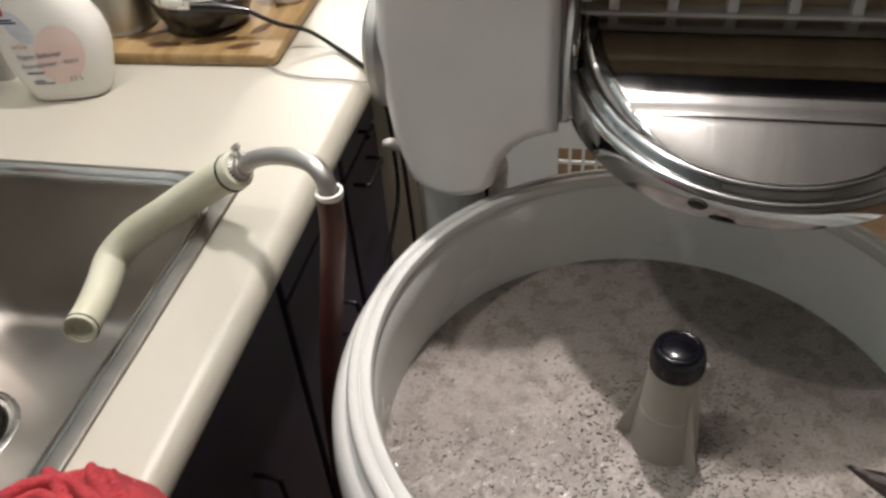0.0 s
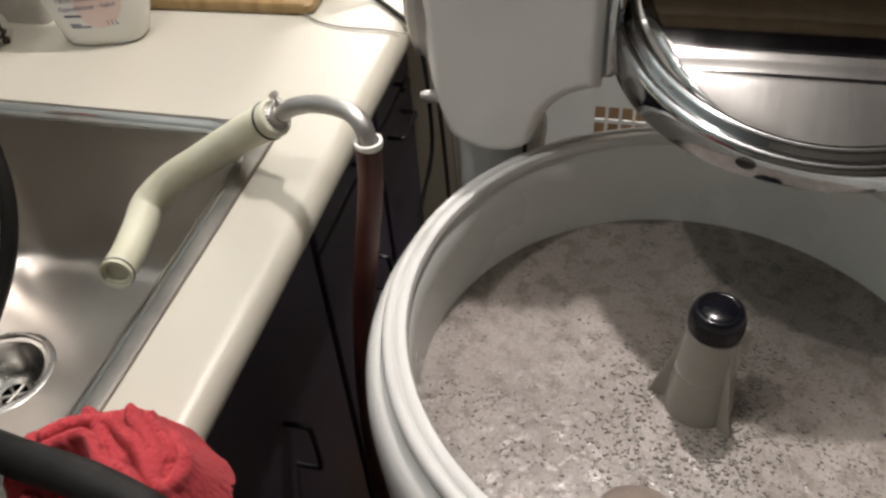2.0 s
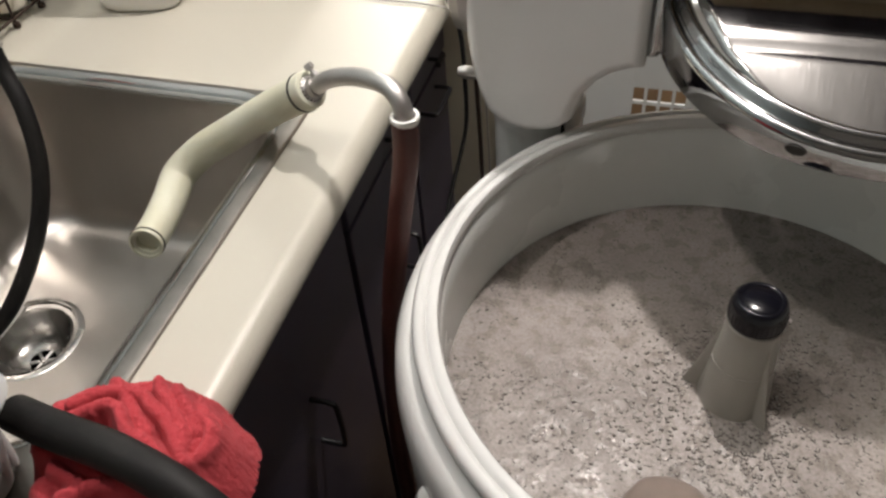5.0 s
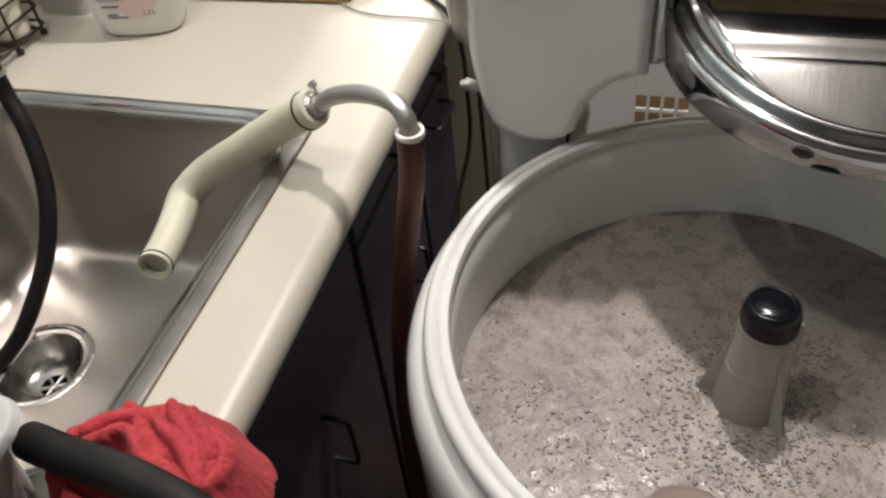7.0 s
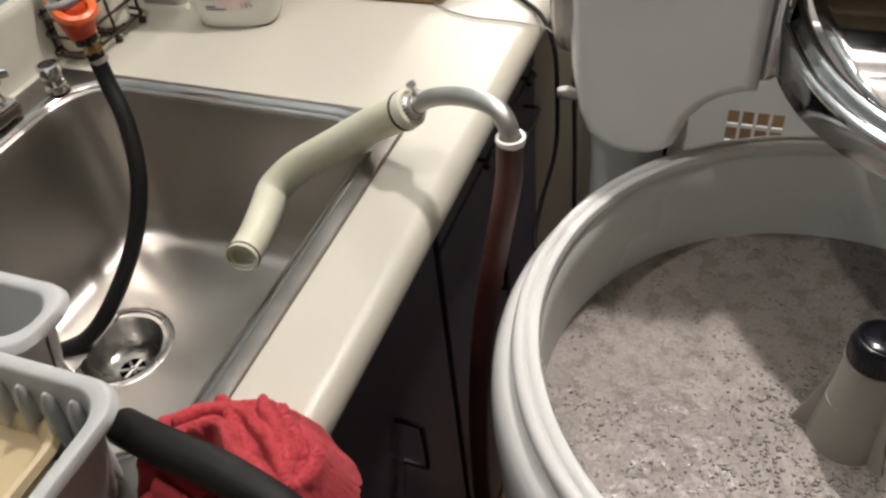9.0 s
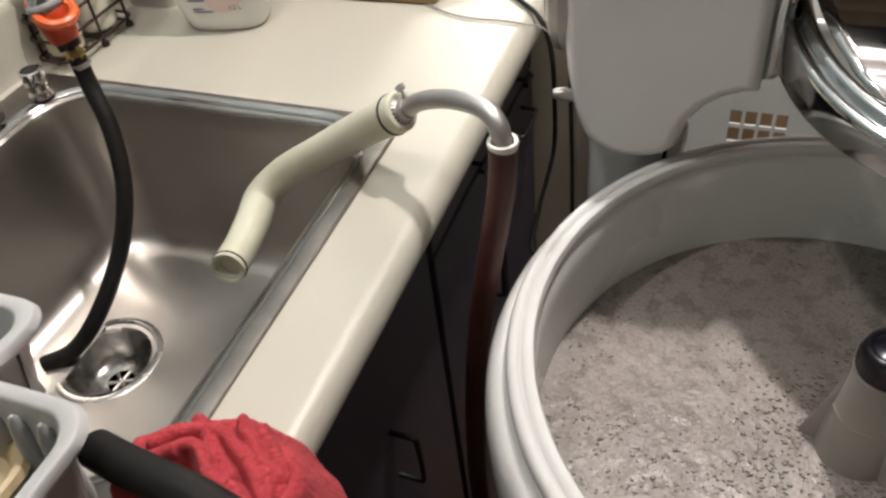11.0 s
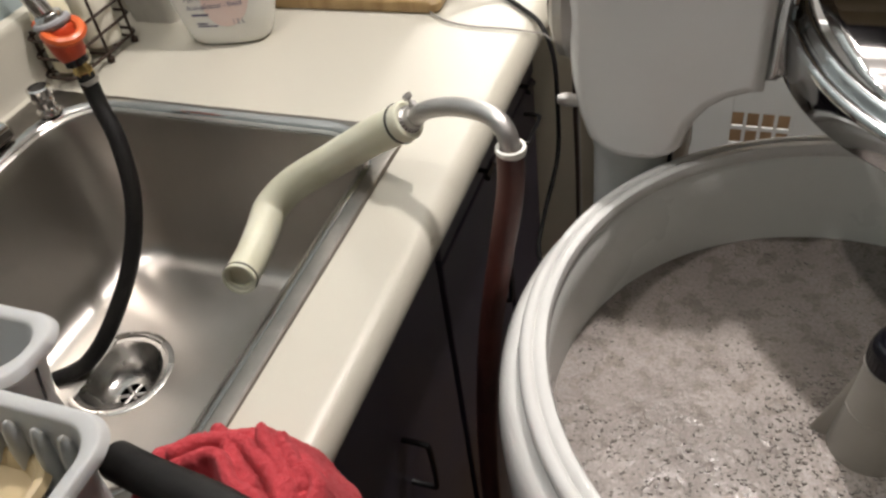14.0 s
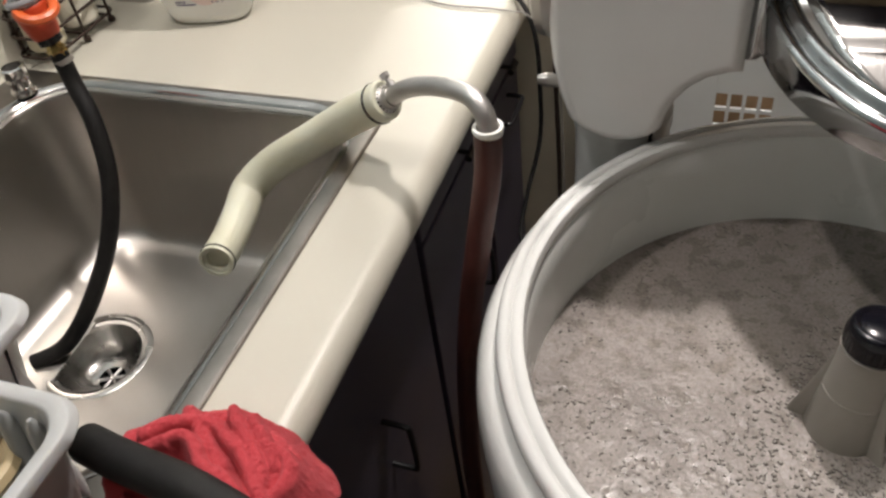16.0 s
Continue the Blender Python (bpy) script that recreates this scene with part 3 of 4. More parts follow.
def washer():
    ob = thing("wringer_washer", "old white enamel wringer washing machine, lid off, full of suds", "washing machine")
    body = [(0.225, 0.20), (0.240, 0.215), (0.256, 0.45), (0.265, 0.72), (0.2695, 0.815), (0.2705, 0.842), (0.2690, 0.858), (0.2645, 0.869), (0.2580, 0.8745), (0.2515, 0.8755), (0.2485, 0.8740)]
    ring = [(0.2485, 0.8760), (0.2505, 0.8800), (0.2525, 0.8835), (0.2528, 0.8885), (0.2508, 0.8930), (0.2465, 0.8950), (0.2435, 0.8940), (0.2420, 0.8925), (0.2405, 0.8942), (0.2365, 0.8962), (0.2328, 0.8952), (0.2310, 0.8905), (0.2310, 0.8850), (0.2360, 0.8800)]
    tub = part("tub", lathe(body, (CX, CY), 128, cap_first=True), ENAMEL, ob, "white enamel tub body", angle=50)
    part("rim_ring", lathe(ring, (CX, CY), 128), ENAMEL, ob, "white rolled rim ring with a groove", angle=50)
    part("tub_lining", lathe([(0.2480, 0.8760), (0.2350, 0.8840), (0.2312, 0.8800), (0.2318, 0.85), (0.2335, 0.80), (0.2345, 0.75), (0.232, 0.60), (0.22, 0.52), (0.0, 0.50)], (CX, CY), 128), TUB_IN, ob, "grey-white enamel inside", angle=50)
    # lug on the tub's side
    a = math.atan2(0.410 - CY, -0.146 - CX)
    lug = lathe([(0.0, 0.0), (0.006, 0.003), (0.0105, 0.010), (0.0115, 0.022), (0.0115, 0.045), (0.008, 0.055), (0.0, 0.058)], (0, 0), 20, turn=pose(CX + 0.2690 * math.cos(a), CY + 0.2690 * math.sin(a), 0.775))
    part("lug", lug, ENAMEL, tub)
    for k in range(4):
        t = radians(45 + 90 * k)
        x, y = CX + 0.20 * math.cos(t), CY + 0.20 * math.sin(t)
        leg = part("leg", tube([(x, y, 0.23), (CX + 0.24 * math.cos(t), CY + 0.24 * math.sin(t), 0.05)], 0.016, 14, 1, smooth=False), ENAMEL, ob)
        part("caster", lathe([(0.0, 0.0), (0.02, 0.004), (0.024, 0.025), (0.018, 0.05), (0, 0.055)], (CX + 0.24 * math.cos(t), CY + 0.24 * math.sin(t)), 20), CAP, leg)
    # agitator
    ag = part("agitator", lathe([(0.060, 0.60), (0.045, 0.6790), (0.0325, 0.7540), (0.0297, 0.7790), (0.0252, 0.8240), (0.0214, 0.8640), (0.0201, 0.8780), (0.018, 0.8800), (0.0, 0.8800)], (AX, AY), 48), AGIT, ob, "grey plastic agitator with flared fins")
    for deg in (172, 52, -52):
        u = Vector((math.cos(radians(deg)), math.sin(radians(deg)), 0))
        s = Vector((-u.y, u.x, 0))
        c = Vector((AX, AY, 0))
        loops = []
        for z, r, th in ((0.8680, 0.0208, 0.0012), (0.8390, 0.0275, 0.0016), (0.8090, 0.0350, 0.0020), (0.7790, 0.0435, 0.0024), (0.7590, 0.0490, 0.0026), (0.6990, 0.065, 0.003)):
            loops.append([c + u * 0.015 + s * (th + 0.002) + Vector((0, 0, z)), c + u * (r - 0.002) + s * th + Vector((0, 0, z)), c + u * r + Vector((0, 0, z)), c + u * (r - 0.002) - s * th + Vector((0, 0, z)), c + u * 0.015 - s * (th + 0.002) + Vector((0, 0, z))])
        part("fin", loft(loops), AGIT, ag, angle=50)
    part("band", torus((AX, AY, 0.8310), (0, 0, 1), 0.0246, 0.0006, 48, 6), AGIT, ag)
    cap = lathe([(0.0200, 0.8775), (0.0213, 0.8790), (0.0214, 0.8890), (0.0210, 0.8940), (0.0196, 0.8990), (0.0178, 0.9008), (0.0160, 0.9012), (0.0148, 0.9006), (0.0142, 0.8998), (0.0132, 0.9006), (0.0085, 0.9016), (0.0, 0.9020)], (AX, AY), 56, cap_first=True)
    cp = part("cap", cap, CAP, ag, "glossy black knurled cap")
    part("collar", torus((AX, AY, 0.8765), (0, 0, 1), 0.0211, 0.0010, 48, 8), AGIT, ag)
    for k in range(36):
        t = 2 * math.pi * k / 36
        x, y = AX + 0.0213 * math.cos(t), AY + 0.0213 * math.sin(t)
        if k == 0:
            first = part("rib", tube([(0, 0, 0.8795), (0, 0, 0.8910)], 0.0006, 6, 1, smooth=False), CAP, cp)
            rib_mesh = first.data
            first.matrix_basis = pose(x, y, 0)
        else:
            r = new("rib", rib_mesh)
            r.parent = cp
            r.matrix_basis = pose(x, y, 0)
    part("drop", lathe([(0.0, -0.0022), (0.002, -0.001), (0.002, 0.001), (0.0, 0.0022)], (AX + 0.0228, AY - 0.003), 8, turn=pose(0, 0, 0.8850)), BUBBLE, cp)
    # column and gear head
    colx, coly = -0.150, 0.835
    part("column", lathe([(0.046, 0.22), (0.046, 0.868), (0.0475, 0.870), (0.0475, 0.884), (0.044, 0.888), (0.044, 0.91)], (colx, coly), 40, cap_last=True), ENAMEL, ob, "grey-white enamel column")
    out = [(-0.196, 1.13), (-0.2045, 1.10), (-0.208, 1.06), (-0.2065, 1.01), (-0.203, 0.97), (-0.197, 0.94), (-0.189, 0.915), (-0.178, 0.904), (-0.163, 0.897), (-0.148, 0.895), (-0.130, 0.897), (-0.116, 0.903), (-0.107, 0.912),
           (-0.104, 0.924), (-0.098, 0.941), (-0.087, 0.956), (-0.073, 0.967), (-0.058, 0.973), (-0.047, 0.975), (-0.047, 1.145), (-0.06, 1.155), (-0.12, 1.160), (-0.175, 1.150)]
    gear = part("gear_head", slab(out, 0.760, 0.900, 0.050, 9), ENAMEL_GREY, ob, "pale grey enamel gear housing", angle=60)
    part("housing_end", slab([(-0.050, 0.978), (-0.038, 0.979), (-0.032, 0.986), (-0.031, 1.145), (-0.050, 1.148)], 0.774, 0.90, 0.010, 4), LIP_CHROME, gear, "worn chrome end flange")
    # chrome disc on the side of the gear head
    turn = pose(-0.200, 0.818, 1.034, 0, -90, 0)
    disc = part("emblem_disc", lathe([(0.044, 0.0), (0.056, 0.002), (0.0605, 0.010), (0.0585, 0.018), (0.048, 0.023), (0.032, 0.0255), (0.0, 0.026)], (0, 0), 48, turn=turn), STEEL_DULL, gear, "round dull chrome side cover")
    part("disc_ring", lathe([(0.037, 0.0245), (0.039, 0.0268), (0.041, 0.0240)], (0, 0), 48, turn=turn), CHROME_WORN, disc)
    part("lever", tube([(-0.190, 0.806, 0.928), (-0.204, 0.801, 0.929), (-0.214, 0.799, 0.931), (-0.2245, 0.797, 0.932)], [0.004, 0.0042, 0.0062, 0.0066, 0.004], 16, 4), STEEL_DULL, gear, "small grey control lever")
    # thin black strip standing for the dark slot on the column
    part("latch", box(-0.1185, -0.1145, 0.778, 0.786, 0.855, 0.905, 0.001), CAP, ob)
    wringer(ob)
    return ob


def wringer(parent):
    """Chrome wringer above the back of the tub, with a half-round drip pan in front."""
    x0, y0, a, b = 0.121, 0.800, 0.157, 0.178
    tilt = lambda y: 1.060 - (y0 - y) * 0.20  # noqa: E731
    n = 40
    arc = [(math.pi + math.pi * k / n) for k in range(n + 1)]
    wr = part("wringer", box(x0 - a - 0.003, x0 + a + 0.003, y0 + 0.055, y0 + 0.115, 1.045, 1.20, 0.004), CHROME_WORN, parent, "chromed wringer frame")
    # pan: a shallow sheet, bowed along the rolls, inside a thick rolled lip
    bm = bmesh.new()
    rows, m, pb, pa = [], 48, b - 0.010, a - 0.010
    for j in range(m + 1):
        e = pb * math.sin(math.pi / 2 * j / m)
        half = pa * math.sqrt(max(0.0, 1 - (e / pb) ** 2)) + 1e-4
        z = 1.074 - 0.04 * e - (2.13 * min(e, 0.115) ** 2 + 0.49 * max(0.0, e - 0.115)) * 0.85 - 0.0014 * math.exp(-((e - 0.108) / 0.0045) ** 2)
        row = []
        for k in range(25):
            f = -1 + k / 12
            row.append(bm.verts.new((x0 + half * f, y0 - e, z - 0.0019 * (max(0.0, -f - 0.3) / 0.7) ** 2 * min(1.0, e / 0.05))))
        rows.append(row)
    for r0, r1 in zip(rows, rows[1:]):
        for i in range(24):
            bm.faces.new((r0[i], r0[i + 1], r1[i + 1], r1[i]))
    bmesh.ops.remove_doubles(bm, verts=bm.verts, dist=1e-5)
    pan = part("drip_pan", bm, CHROME_WORN, wr, "polished half-round chrome drip pan", angle=80)
    sol = pan.modifiers.new("thick", "SOLIDIFY")
    sol.thickness, sol.offset = 0.002, -1
    # lip: flat-topped outer band that turns down in a skirt
    sec = [(-0.0130, -0.005), (-0.0122, 0.0005), (-0.0100, 0.0042), (-0.0070, 0.0058), (-0.0040, 0.0050), (-0.0018, 0.0022), (-0.0012, -0.0012), (0.0002, -0.0028), (0.0022, -0.0018), (0.0050, -0.0012), (0.0074, -0.0026), (0.0088, -0.0052),
           (0.0090, -0.0085), (0.0094, -0.0205), (0.0086, -0.0222), (0.0066, -0.0215), (-0.0020, -0.0120)]
    loops = []
    for k in range(-2, n + 3):
        t = math.pi + math.pi * k / n
        if k < 0:
            px, py, out = x0 - a, y0 + 0.012 * -k, Vector((-1, 0, 0))
        elif k > n:
            px, py, out = x0 + a, y0 + 0.012 * (k - n), Vector((1, 0, 0))
        else:
            px, py = x0 + a * math.cos(t), y0 + b * math.sin(t)
            out = Vector((math.cos(t) / a, math.sin(t) / b, 0)).normalized()
        hang = 0.018 * max(0.0, -out.x) ** 2
        loops.append([Vector((px, py, tilt(py))) + out * u + Vector((0, 0, w - (hang if w < -0.015 else 0))) for u, w in sec])
    lip = part("lip", loft(loops), LIP_CHROME, pan, "thick rolled chrome lip", angle=70)
    # screw recess in the skirt: a dark disc painted for its shade
    t = math.pi + math.pi * 0.392
    out = Vector((math.cos(t) / a, math.sin(t) / b, 0)).normalized()
    p = Vector((x0 + a * math.cos(t), y0 + b * math.sin(t), 0))
    c = Vector((p.x, p.y, tilt(p.y) - 0.0135)) + out * 0.0092
    turn = Matrix.Translation(c) @ out.to_track_quat("Z", "X").to_matrix().to_4x4() @ Matrix.Diagonal((0.72, 1.35, 1, 1))
    part("screw", lathe([(0.0, 0.0006), (0.0030, 0.0006), (0.0038, 0.0011), (0.0052, 0.0013), (0.0058, -0.001)], (0, 0), 24, turn=turn), GASKET, lip, "dark disc painted for the shade of a screw recess")
    # slotted guard over the rolls
    gz0, gz1, gy = 1.066, 1.098, y0 + 0.024
    bars = [box(x0 - a + 0.004, x0 + a - 0.004, gy - 0.010, gy + 0.012, gz0 - 0.004, gz0 + 0.005, 0.002), box(x0 - a + 0.004, x0 + a - 0.004, gy - 0.006, gy + 0.016, gz1, gz1 + 0.012, 0.002)]
    for k in range(6):
        xx = x0 - a + 0.030 + k * 0.0494
        bars.append(box(xx - 0.0048, xx + 0.0048, gy - 0.007, gy + 0.008, gz0 + 0.003, gz1 + 0.002, 0.0015))
    part("slotted_guard", join(*bars), STEEL_PALE, wr, "slotted pale metal guard")
    part("guard_back", box(x0 - a + 0.01, x0 + a - 0.01, gy + 0.012, gy + 0.022, gz0 - 0.002, gz1 + 0.01), ROLL, wr, "tan board behind the slots")
    for z, nm in ((1.10, "lower_roll"), (1.145, "upper_roll")):
        part(nm, tube([(x0 - a + 0.012, y0 + 0.012, z + 0.035), (x0 + a - 0.012, y0 + 0.012, z + 0.035)], 0.023, 28, 1, smooth=False), ROLL, wr, "aged tan rubber roll")
    # unseen beam, added to put a dark band in the pan's reflection
    part("head_beam", box(x0 - a - 0.012, x0 + a + 0.012, y0 - 0.034, y0 + 0.095, 1.200, 1.235, 0.006, 3), CABINET, wr, "unseen dark beam added for the pan to reflect")
    for sx in (-1, 1):
        part("frame_end", box(x0 + sx * (a + 0.005) - 0.009, x0 + sx * (a + 0.005) + 0.009, y0 - 0.002, y0 + 0.075, 0.995 if sx < 0 else 1.03, 1.20, 0.006, 3), LIP_CHROME, wr)
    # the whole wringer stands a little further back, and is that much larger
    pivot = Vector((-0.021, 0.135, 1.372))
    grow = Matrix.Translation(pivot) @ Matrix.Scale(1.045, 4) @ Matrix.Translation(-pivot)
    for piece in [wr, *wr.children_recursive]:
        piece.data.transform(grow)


def swell(x, y):
    return 0.0005 * (noise.noise(Vector((x, y, 0)) * 22) + 0.4 * noise.noise(Vector((x, y, 0)) * 55))


def water():
    bm = lathe([(0.2345, 0.0), (0.2290, 0.0), (0.20, 0.0), (0.16, 0.0), (0.12, 0.0), (0.08, 0.0), (0.04, 0.0)], (0, 0), 120)
    bmesh.ops.subdivide_edges(bm, edges=bm.edges[:], cuts=2, use_grid_fill=True)
    for v in bm.verts:
        r = v.co.length
        if r < 0.2300:
            v.co.z += swell(v.co.x, v.co.y)
        if r > 0.2285:
            v.co.z += 0.0015 * (r - 0.2285) / 0.006
    bmesh.ops.holes_fill(bm, edges=[e for e in bm.edges if e.is_boundary and e.verts[0].co.length < 0.1], sides=0)
    ob = part("soapy_water", bm, FOAM, None)
    ob.location = (CX, CY, WATER)
    tagged(ob, "grey soapy wash water with suds filling the tub", "water", kind="structure")
    # bubbles on the suds: one small dome each, thickest near the agitator and along the front
    rng = random.Random(7)
    dome = []
    for j, (rr, zz) in enumerate(((1.0, 0.0), (0.66, 0.62), (0.36, 0.86))):
        dome.append([(rr * math.cos(2 * math.pi * i / 7 + j * 0.4), rr * math.sin(2 * math.pi * i / 7 + j * 0.4), zz) for i in range(7)])
    verts, faces = [], []
    tries = 0
    count = 0
    while count < 4800 and tries < 120000:
        tries += 1
        r, t = 0.230 * math.sqrt(rng.random()), rng.random() * 2 * math.pi
        x, y = r * math.cos(t), r * math.sin(t)
        far = math.hypot(x + CX - AX, y + CY - AY)
        if far < 0.031:
            continue
        drift = 0.5 + 0.9 * noise.noise(Vector((x * 16, y * 16, 3.1)))
        want = 0.42 * drift + 0.45 * math.exp(-((far - 0.05) / 0.04) ** 2) + (0.07 if y < -0.02 else -0.08)
        if rng.random() > want:
            continue
        size = 0.0006 + 0.0008 * rng.random() ** 2 + (0.0007 if rng.random() < 0.30 * math.exp(-((far - 0.05) / 0.05) ** 2) + 0.02 else 0)
        base = len(verts)
        h = swell(x, y) + 0.0003
        for ring in dome:
            verts += [(x + size * p[0], y + size * p[1], h + size * p[2] * 0.85) for p in ring]
        verts.append((x, y, h + size * 0.90))
        for j in range(2):
            faces += [(base + 7 * j + i, base + 7 * j + (i + 1) % 7, base + 7 * (j + 1) + (i + 1) % 7, base + 7 * (j + 1) + i) for i in range(7)]
        faces += [(base + 14 + i, base + 14 + (i + 1) % 7, base + 21) for i in range(7)]
        count += 1
    me = bpy.data.meshes.new("bubbles")
    me.from_pydata(verts, [], faces)
    me.update()
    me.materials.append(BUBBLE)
    me.materials.append(BUBBLE_EDGE_DARK)
    # the lowest band of each dome is coloured dark, as refraction would show it
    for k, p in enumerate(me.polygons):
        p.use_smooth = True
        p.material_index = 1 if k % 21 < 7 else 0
    bub = new("suds", me)
    bub.location = (CX, CY, WATER)
    tagged(bub, "small soap bubbles with painted dark edges scattered on the grey water", "suds", kind="stuff")
    # washing that breaks the surface
    bm = bmesh.new()
    bmesh.ops.create_uvsphere(bm, u_segments=40, v_segments=24, radius=1)
    for v in bm.verts:
        k = 1 + 0.08 * noise.noise(v.co * 1.7)
        v.co = Vector((v.co.x * 0.036 * k, v.co.y * 0.033 * k, v.co.z * 0.022 * k))
    c = part("wet_cloth", bm, CLOTH_WET)
    c.matrix_basis = pose(0.024, 0.460, WATER - 0.004)
    tagged(c, "wet taupe cloth swelling out of the suds", "laundry")
    bm = bmesh.new()
    bmesh.ops.create_uvsphere(bm, u_segments=40, v_segments=24, radius=1)
    for v in bm.verts:
        p = v.co.copy()
        taper = 1 - 0.72 * max(0, -p.x) ** 1.5
        v.co = Vector((p.x * 0.062, p.y * 0.016 * taper, p.z * 0.014 * taper + 0.002 * noise.noise(p * 3)))
    c = part("dark_sock", bm, CLOTH_DARK)
    c.matrix_basis = pose(0.270, 0.551, WATER + 0.001, 0, 0, -28)
    tagged(c, "wet dark brown sock floating in the suds", "laundry")


washer()
water()


# ---- towel and black hose ----
FOLDS = [  # crests of the towel's folds over the counter: height, half width, points
    (0.039, 0.0095, ((-0.368, 0.351), (-0.352, 0.359), (-0.339, 0.370), (-0.323, 0.376), (-0.300, 0.377), (-0.278, 0.369), (-0.266, 0.363))),
    (0.052, 0.0050, ((-0.353, 0.351), (-0.342, 0.362), (-0.325, 0.366), (-0.310, 0.366), (-0.289, 0.354), (-0.272, 0.340), (-0.260, 0.330))),
    (0.058, 0.0048, ((-0.344, 0.338), (-0.330, 0.350), (-0.318, 0.350), (-0.302, 0.338), (-0.283, 0.333), (-0.268, 0.323))),
    (0.050, 0.0046, ((-0.309, 0.379), (-0.293, 0.367), (-0.279, 0.354), (-0.268, 0.340))),
    (0.048, 0.0044, ((-0.294, 0.378), (-0.278, 0.364), (-0.268, 0.352))),
    (0.051, 0.0048, ((-0.334, 0.372), (-0.318, 0.359), (-0.303, 0.350), (-0.293, 0.342))),
    (0.048, 0.0056, ((-0.276, 0.362), (-0.265, 0.360), (-0.258, 0.352), (-0.256, 0.342), (-0.260, 0.334))),
    (0.044, 0.0040, ((-0.270, 0.352), (-0.265, 0.347), (-0.264, 0.340))),
    (0.043, 0.0080, ((-0.361, 0.324), (-0.341, 0.323), (-0.312, 0.317), (-0.286, 0.309))),
    (0.049, 0.0060, ((-0.322, 0.293), (-0.304, 0.307), (-0.280, 0.310), (-0.260, 0.306))),
    (0.041, 0.0070, ((-0.344, 0.313), (-0.324, 0.306), (-0.310, 0.291))),
    (0.039, 0.0090, ((-0.274, 0.323), (-0.260, 0.315), (-0.256, 0.299), (-0.256, 0.283))),
    (0.035, 0.0110, ((-0.348, 0.303), (-0.332, 0.290), (-0.318, 0.279))),
    (0.041, 0.0090, ((-0.300, 0.286), (-0.278, 0.295), (-0.258, 0.291))),
    (0.030, 0.0170, ((-0.306, 0.269), (-0.282, 0.271), (-0.262, 0.269))),
    (0.030, 0.0190, ((-0.346, 0.335), (-0.318, 0.343), (-0.282, 0.335), (-0.278, 0.302), (-0.318, 0.303))),
    (0.015, 0.0260, ((-0.340, 0.337), (-0.311, 0.342), (-0.282, 0.335), (-0.278, 0.302), (-0.316, 0.303))),
]


def towel():
    """A heap of rolled folds: each crest is a round ridge, and the cloth is their upper skin."""
    nx, ny = 230, 190
    xs, ys = np.linspace(-0.398, -0.206, nx), np.linspace(0.238, 0.402, ny)
    gx, gy = np.meshgrid(xs, ys, indexing="ij")
    wx, wy = np.zeros_like(gx), np.zeros_like(gx)
    grain = np.zeros_like(gx)
    for i in range(nx):
        for j in range(ny):
            q = Vector((xs[i], ys[j], 0))
            v = noise.noise_vector(q * 30) * 0.0030 + noise.noise_vector(q * 80 + Vector((4, 1, 0))) * 0.0010
            wx[i, j], wy[i, j] = v.x, v.y
            grain[i, j] = 0.0019 * noise.noise(q * 950) + 0.0008 * noise.noise(q * 420) + 0.0007 * noise.noise(q * 120 + Vector((0, 3, 0)))
    height, cover = np.full_like(gx, -0.05), np.full_like(gx, 9.0)
    for k, (h, half, line) in enumerate(FOLDS):
        pts = curve_points([(x, y, 0) for x, y in line], 5)
        near = np.full_like(gx, 1e9)
        for p, q in zip(pts, pts[1:]):
            ex, ey = q.x - p.x, q.y - p.y
            f = np.clip(((gx + wx - p.x) * ex + (gy + wy - p.y) * ey) / (ex * ex + ey * ey + 1e-12), 0, 1)
            near = np.minimum(near, np.hypot(gx + wx - p.x - f * ex, gy + wy - p.y - f * ey))
        f = near / half
        ridge = np.where(f < 1, h - 1.6 * half * (1 - np.sqrt(np.maximum(0.0, 1 - f * f))), h - 1.6 * half - 2.6 * (near - half))
        height, cover = np.maximum(height, ridge), np.minimum(cover, (near - half))
    # past the counter's rounded front the heap hangs free
    bm = bmesh.new()
    floor_z = np.where(gx < FRONT - 0.012, 0.0025, -0.030)
    keep = (height > floor_z) & (cover < 0.014)
    z = TOP + np.maximum(height, floor_z) + grain * keep
    verts = {}
    for i in range(nx - 1):
        for j in range(ny - 1):
            if keep[i:i + 2, j:j + 2].any():
                corner = []
                for a, b in ((i, j), (i + 1, j), (i + 1, j + 1), (i, j + 1)):
                    if (a, b) not in verts:
                        verts[a, b] = bm.verts.new((gx[a, b] + 0.4 * grain[a, b], gy[a, b] + 0.4 * grain[a, b], z[a, b]))
                    corner.append(verts[a, b])
                bm.faces.new(corner)
    ob = part("towel", bm, TOWEL, None, angle=180)
    tagged(ob, "crumpled red terry towel heaped on the counter edge", "towel")


def black_hose():
    pts = [(-0.381, 0.3345, 0.9600), (-0.358, 0.3290, 0.9650), (-0.333, 0.3240, 0.9700), (-0.292, 0.3175, 0.9735), (-0.247, 0.308, 0.967), (-0.212, 0.298, 0.946), (-0.188, 0.280, 0.90), (-0.175, 0.265, 0.78), (-0.172, 0.255, 0.55), (-0.18, 0.25, 0.25), (-0.16, 0.22, 0.03)]
    ob = thing("drain_tube", "thick black rubber tube lying across the red towel", "hose")
    part("tube_wall", tube(pts, 0.0120, 26, 8, inner=0.72), BLACK_HOSE, ob)


towel()
black_hose()


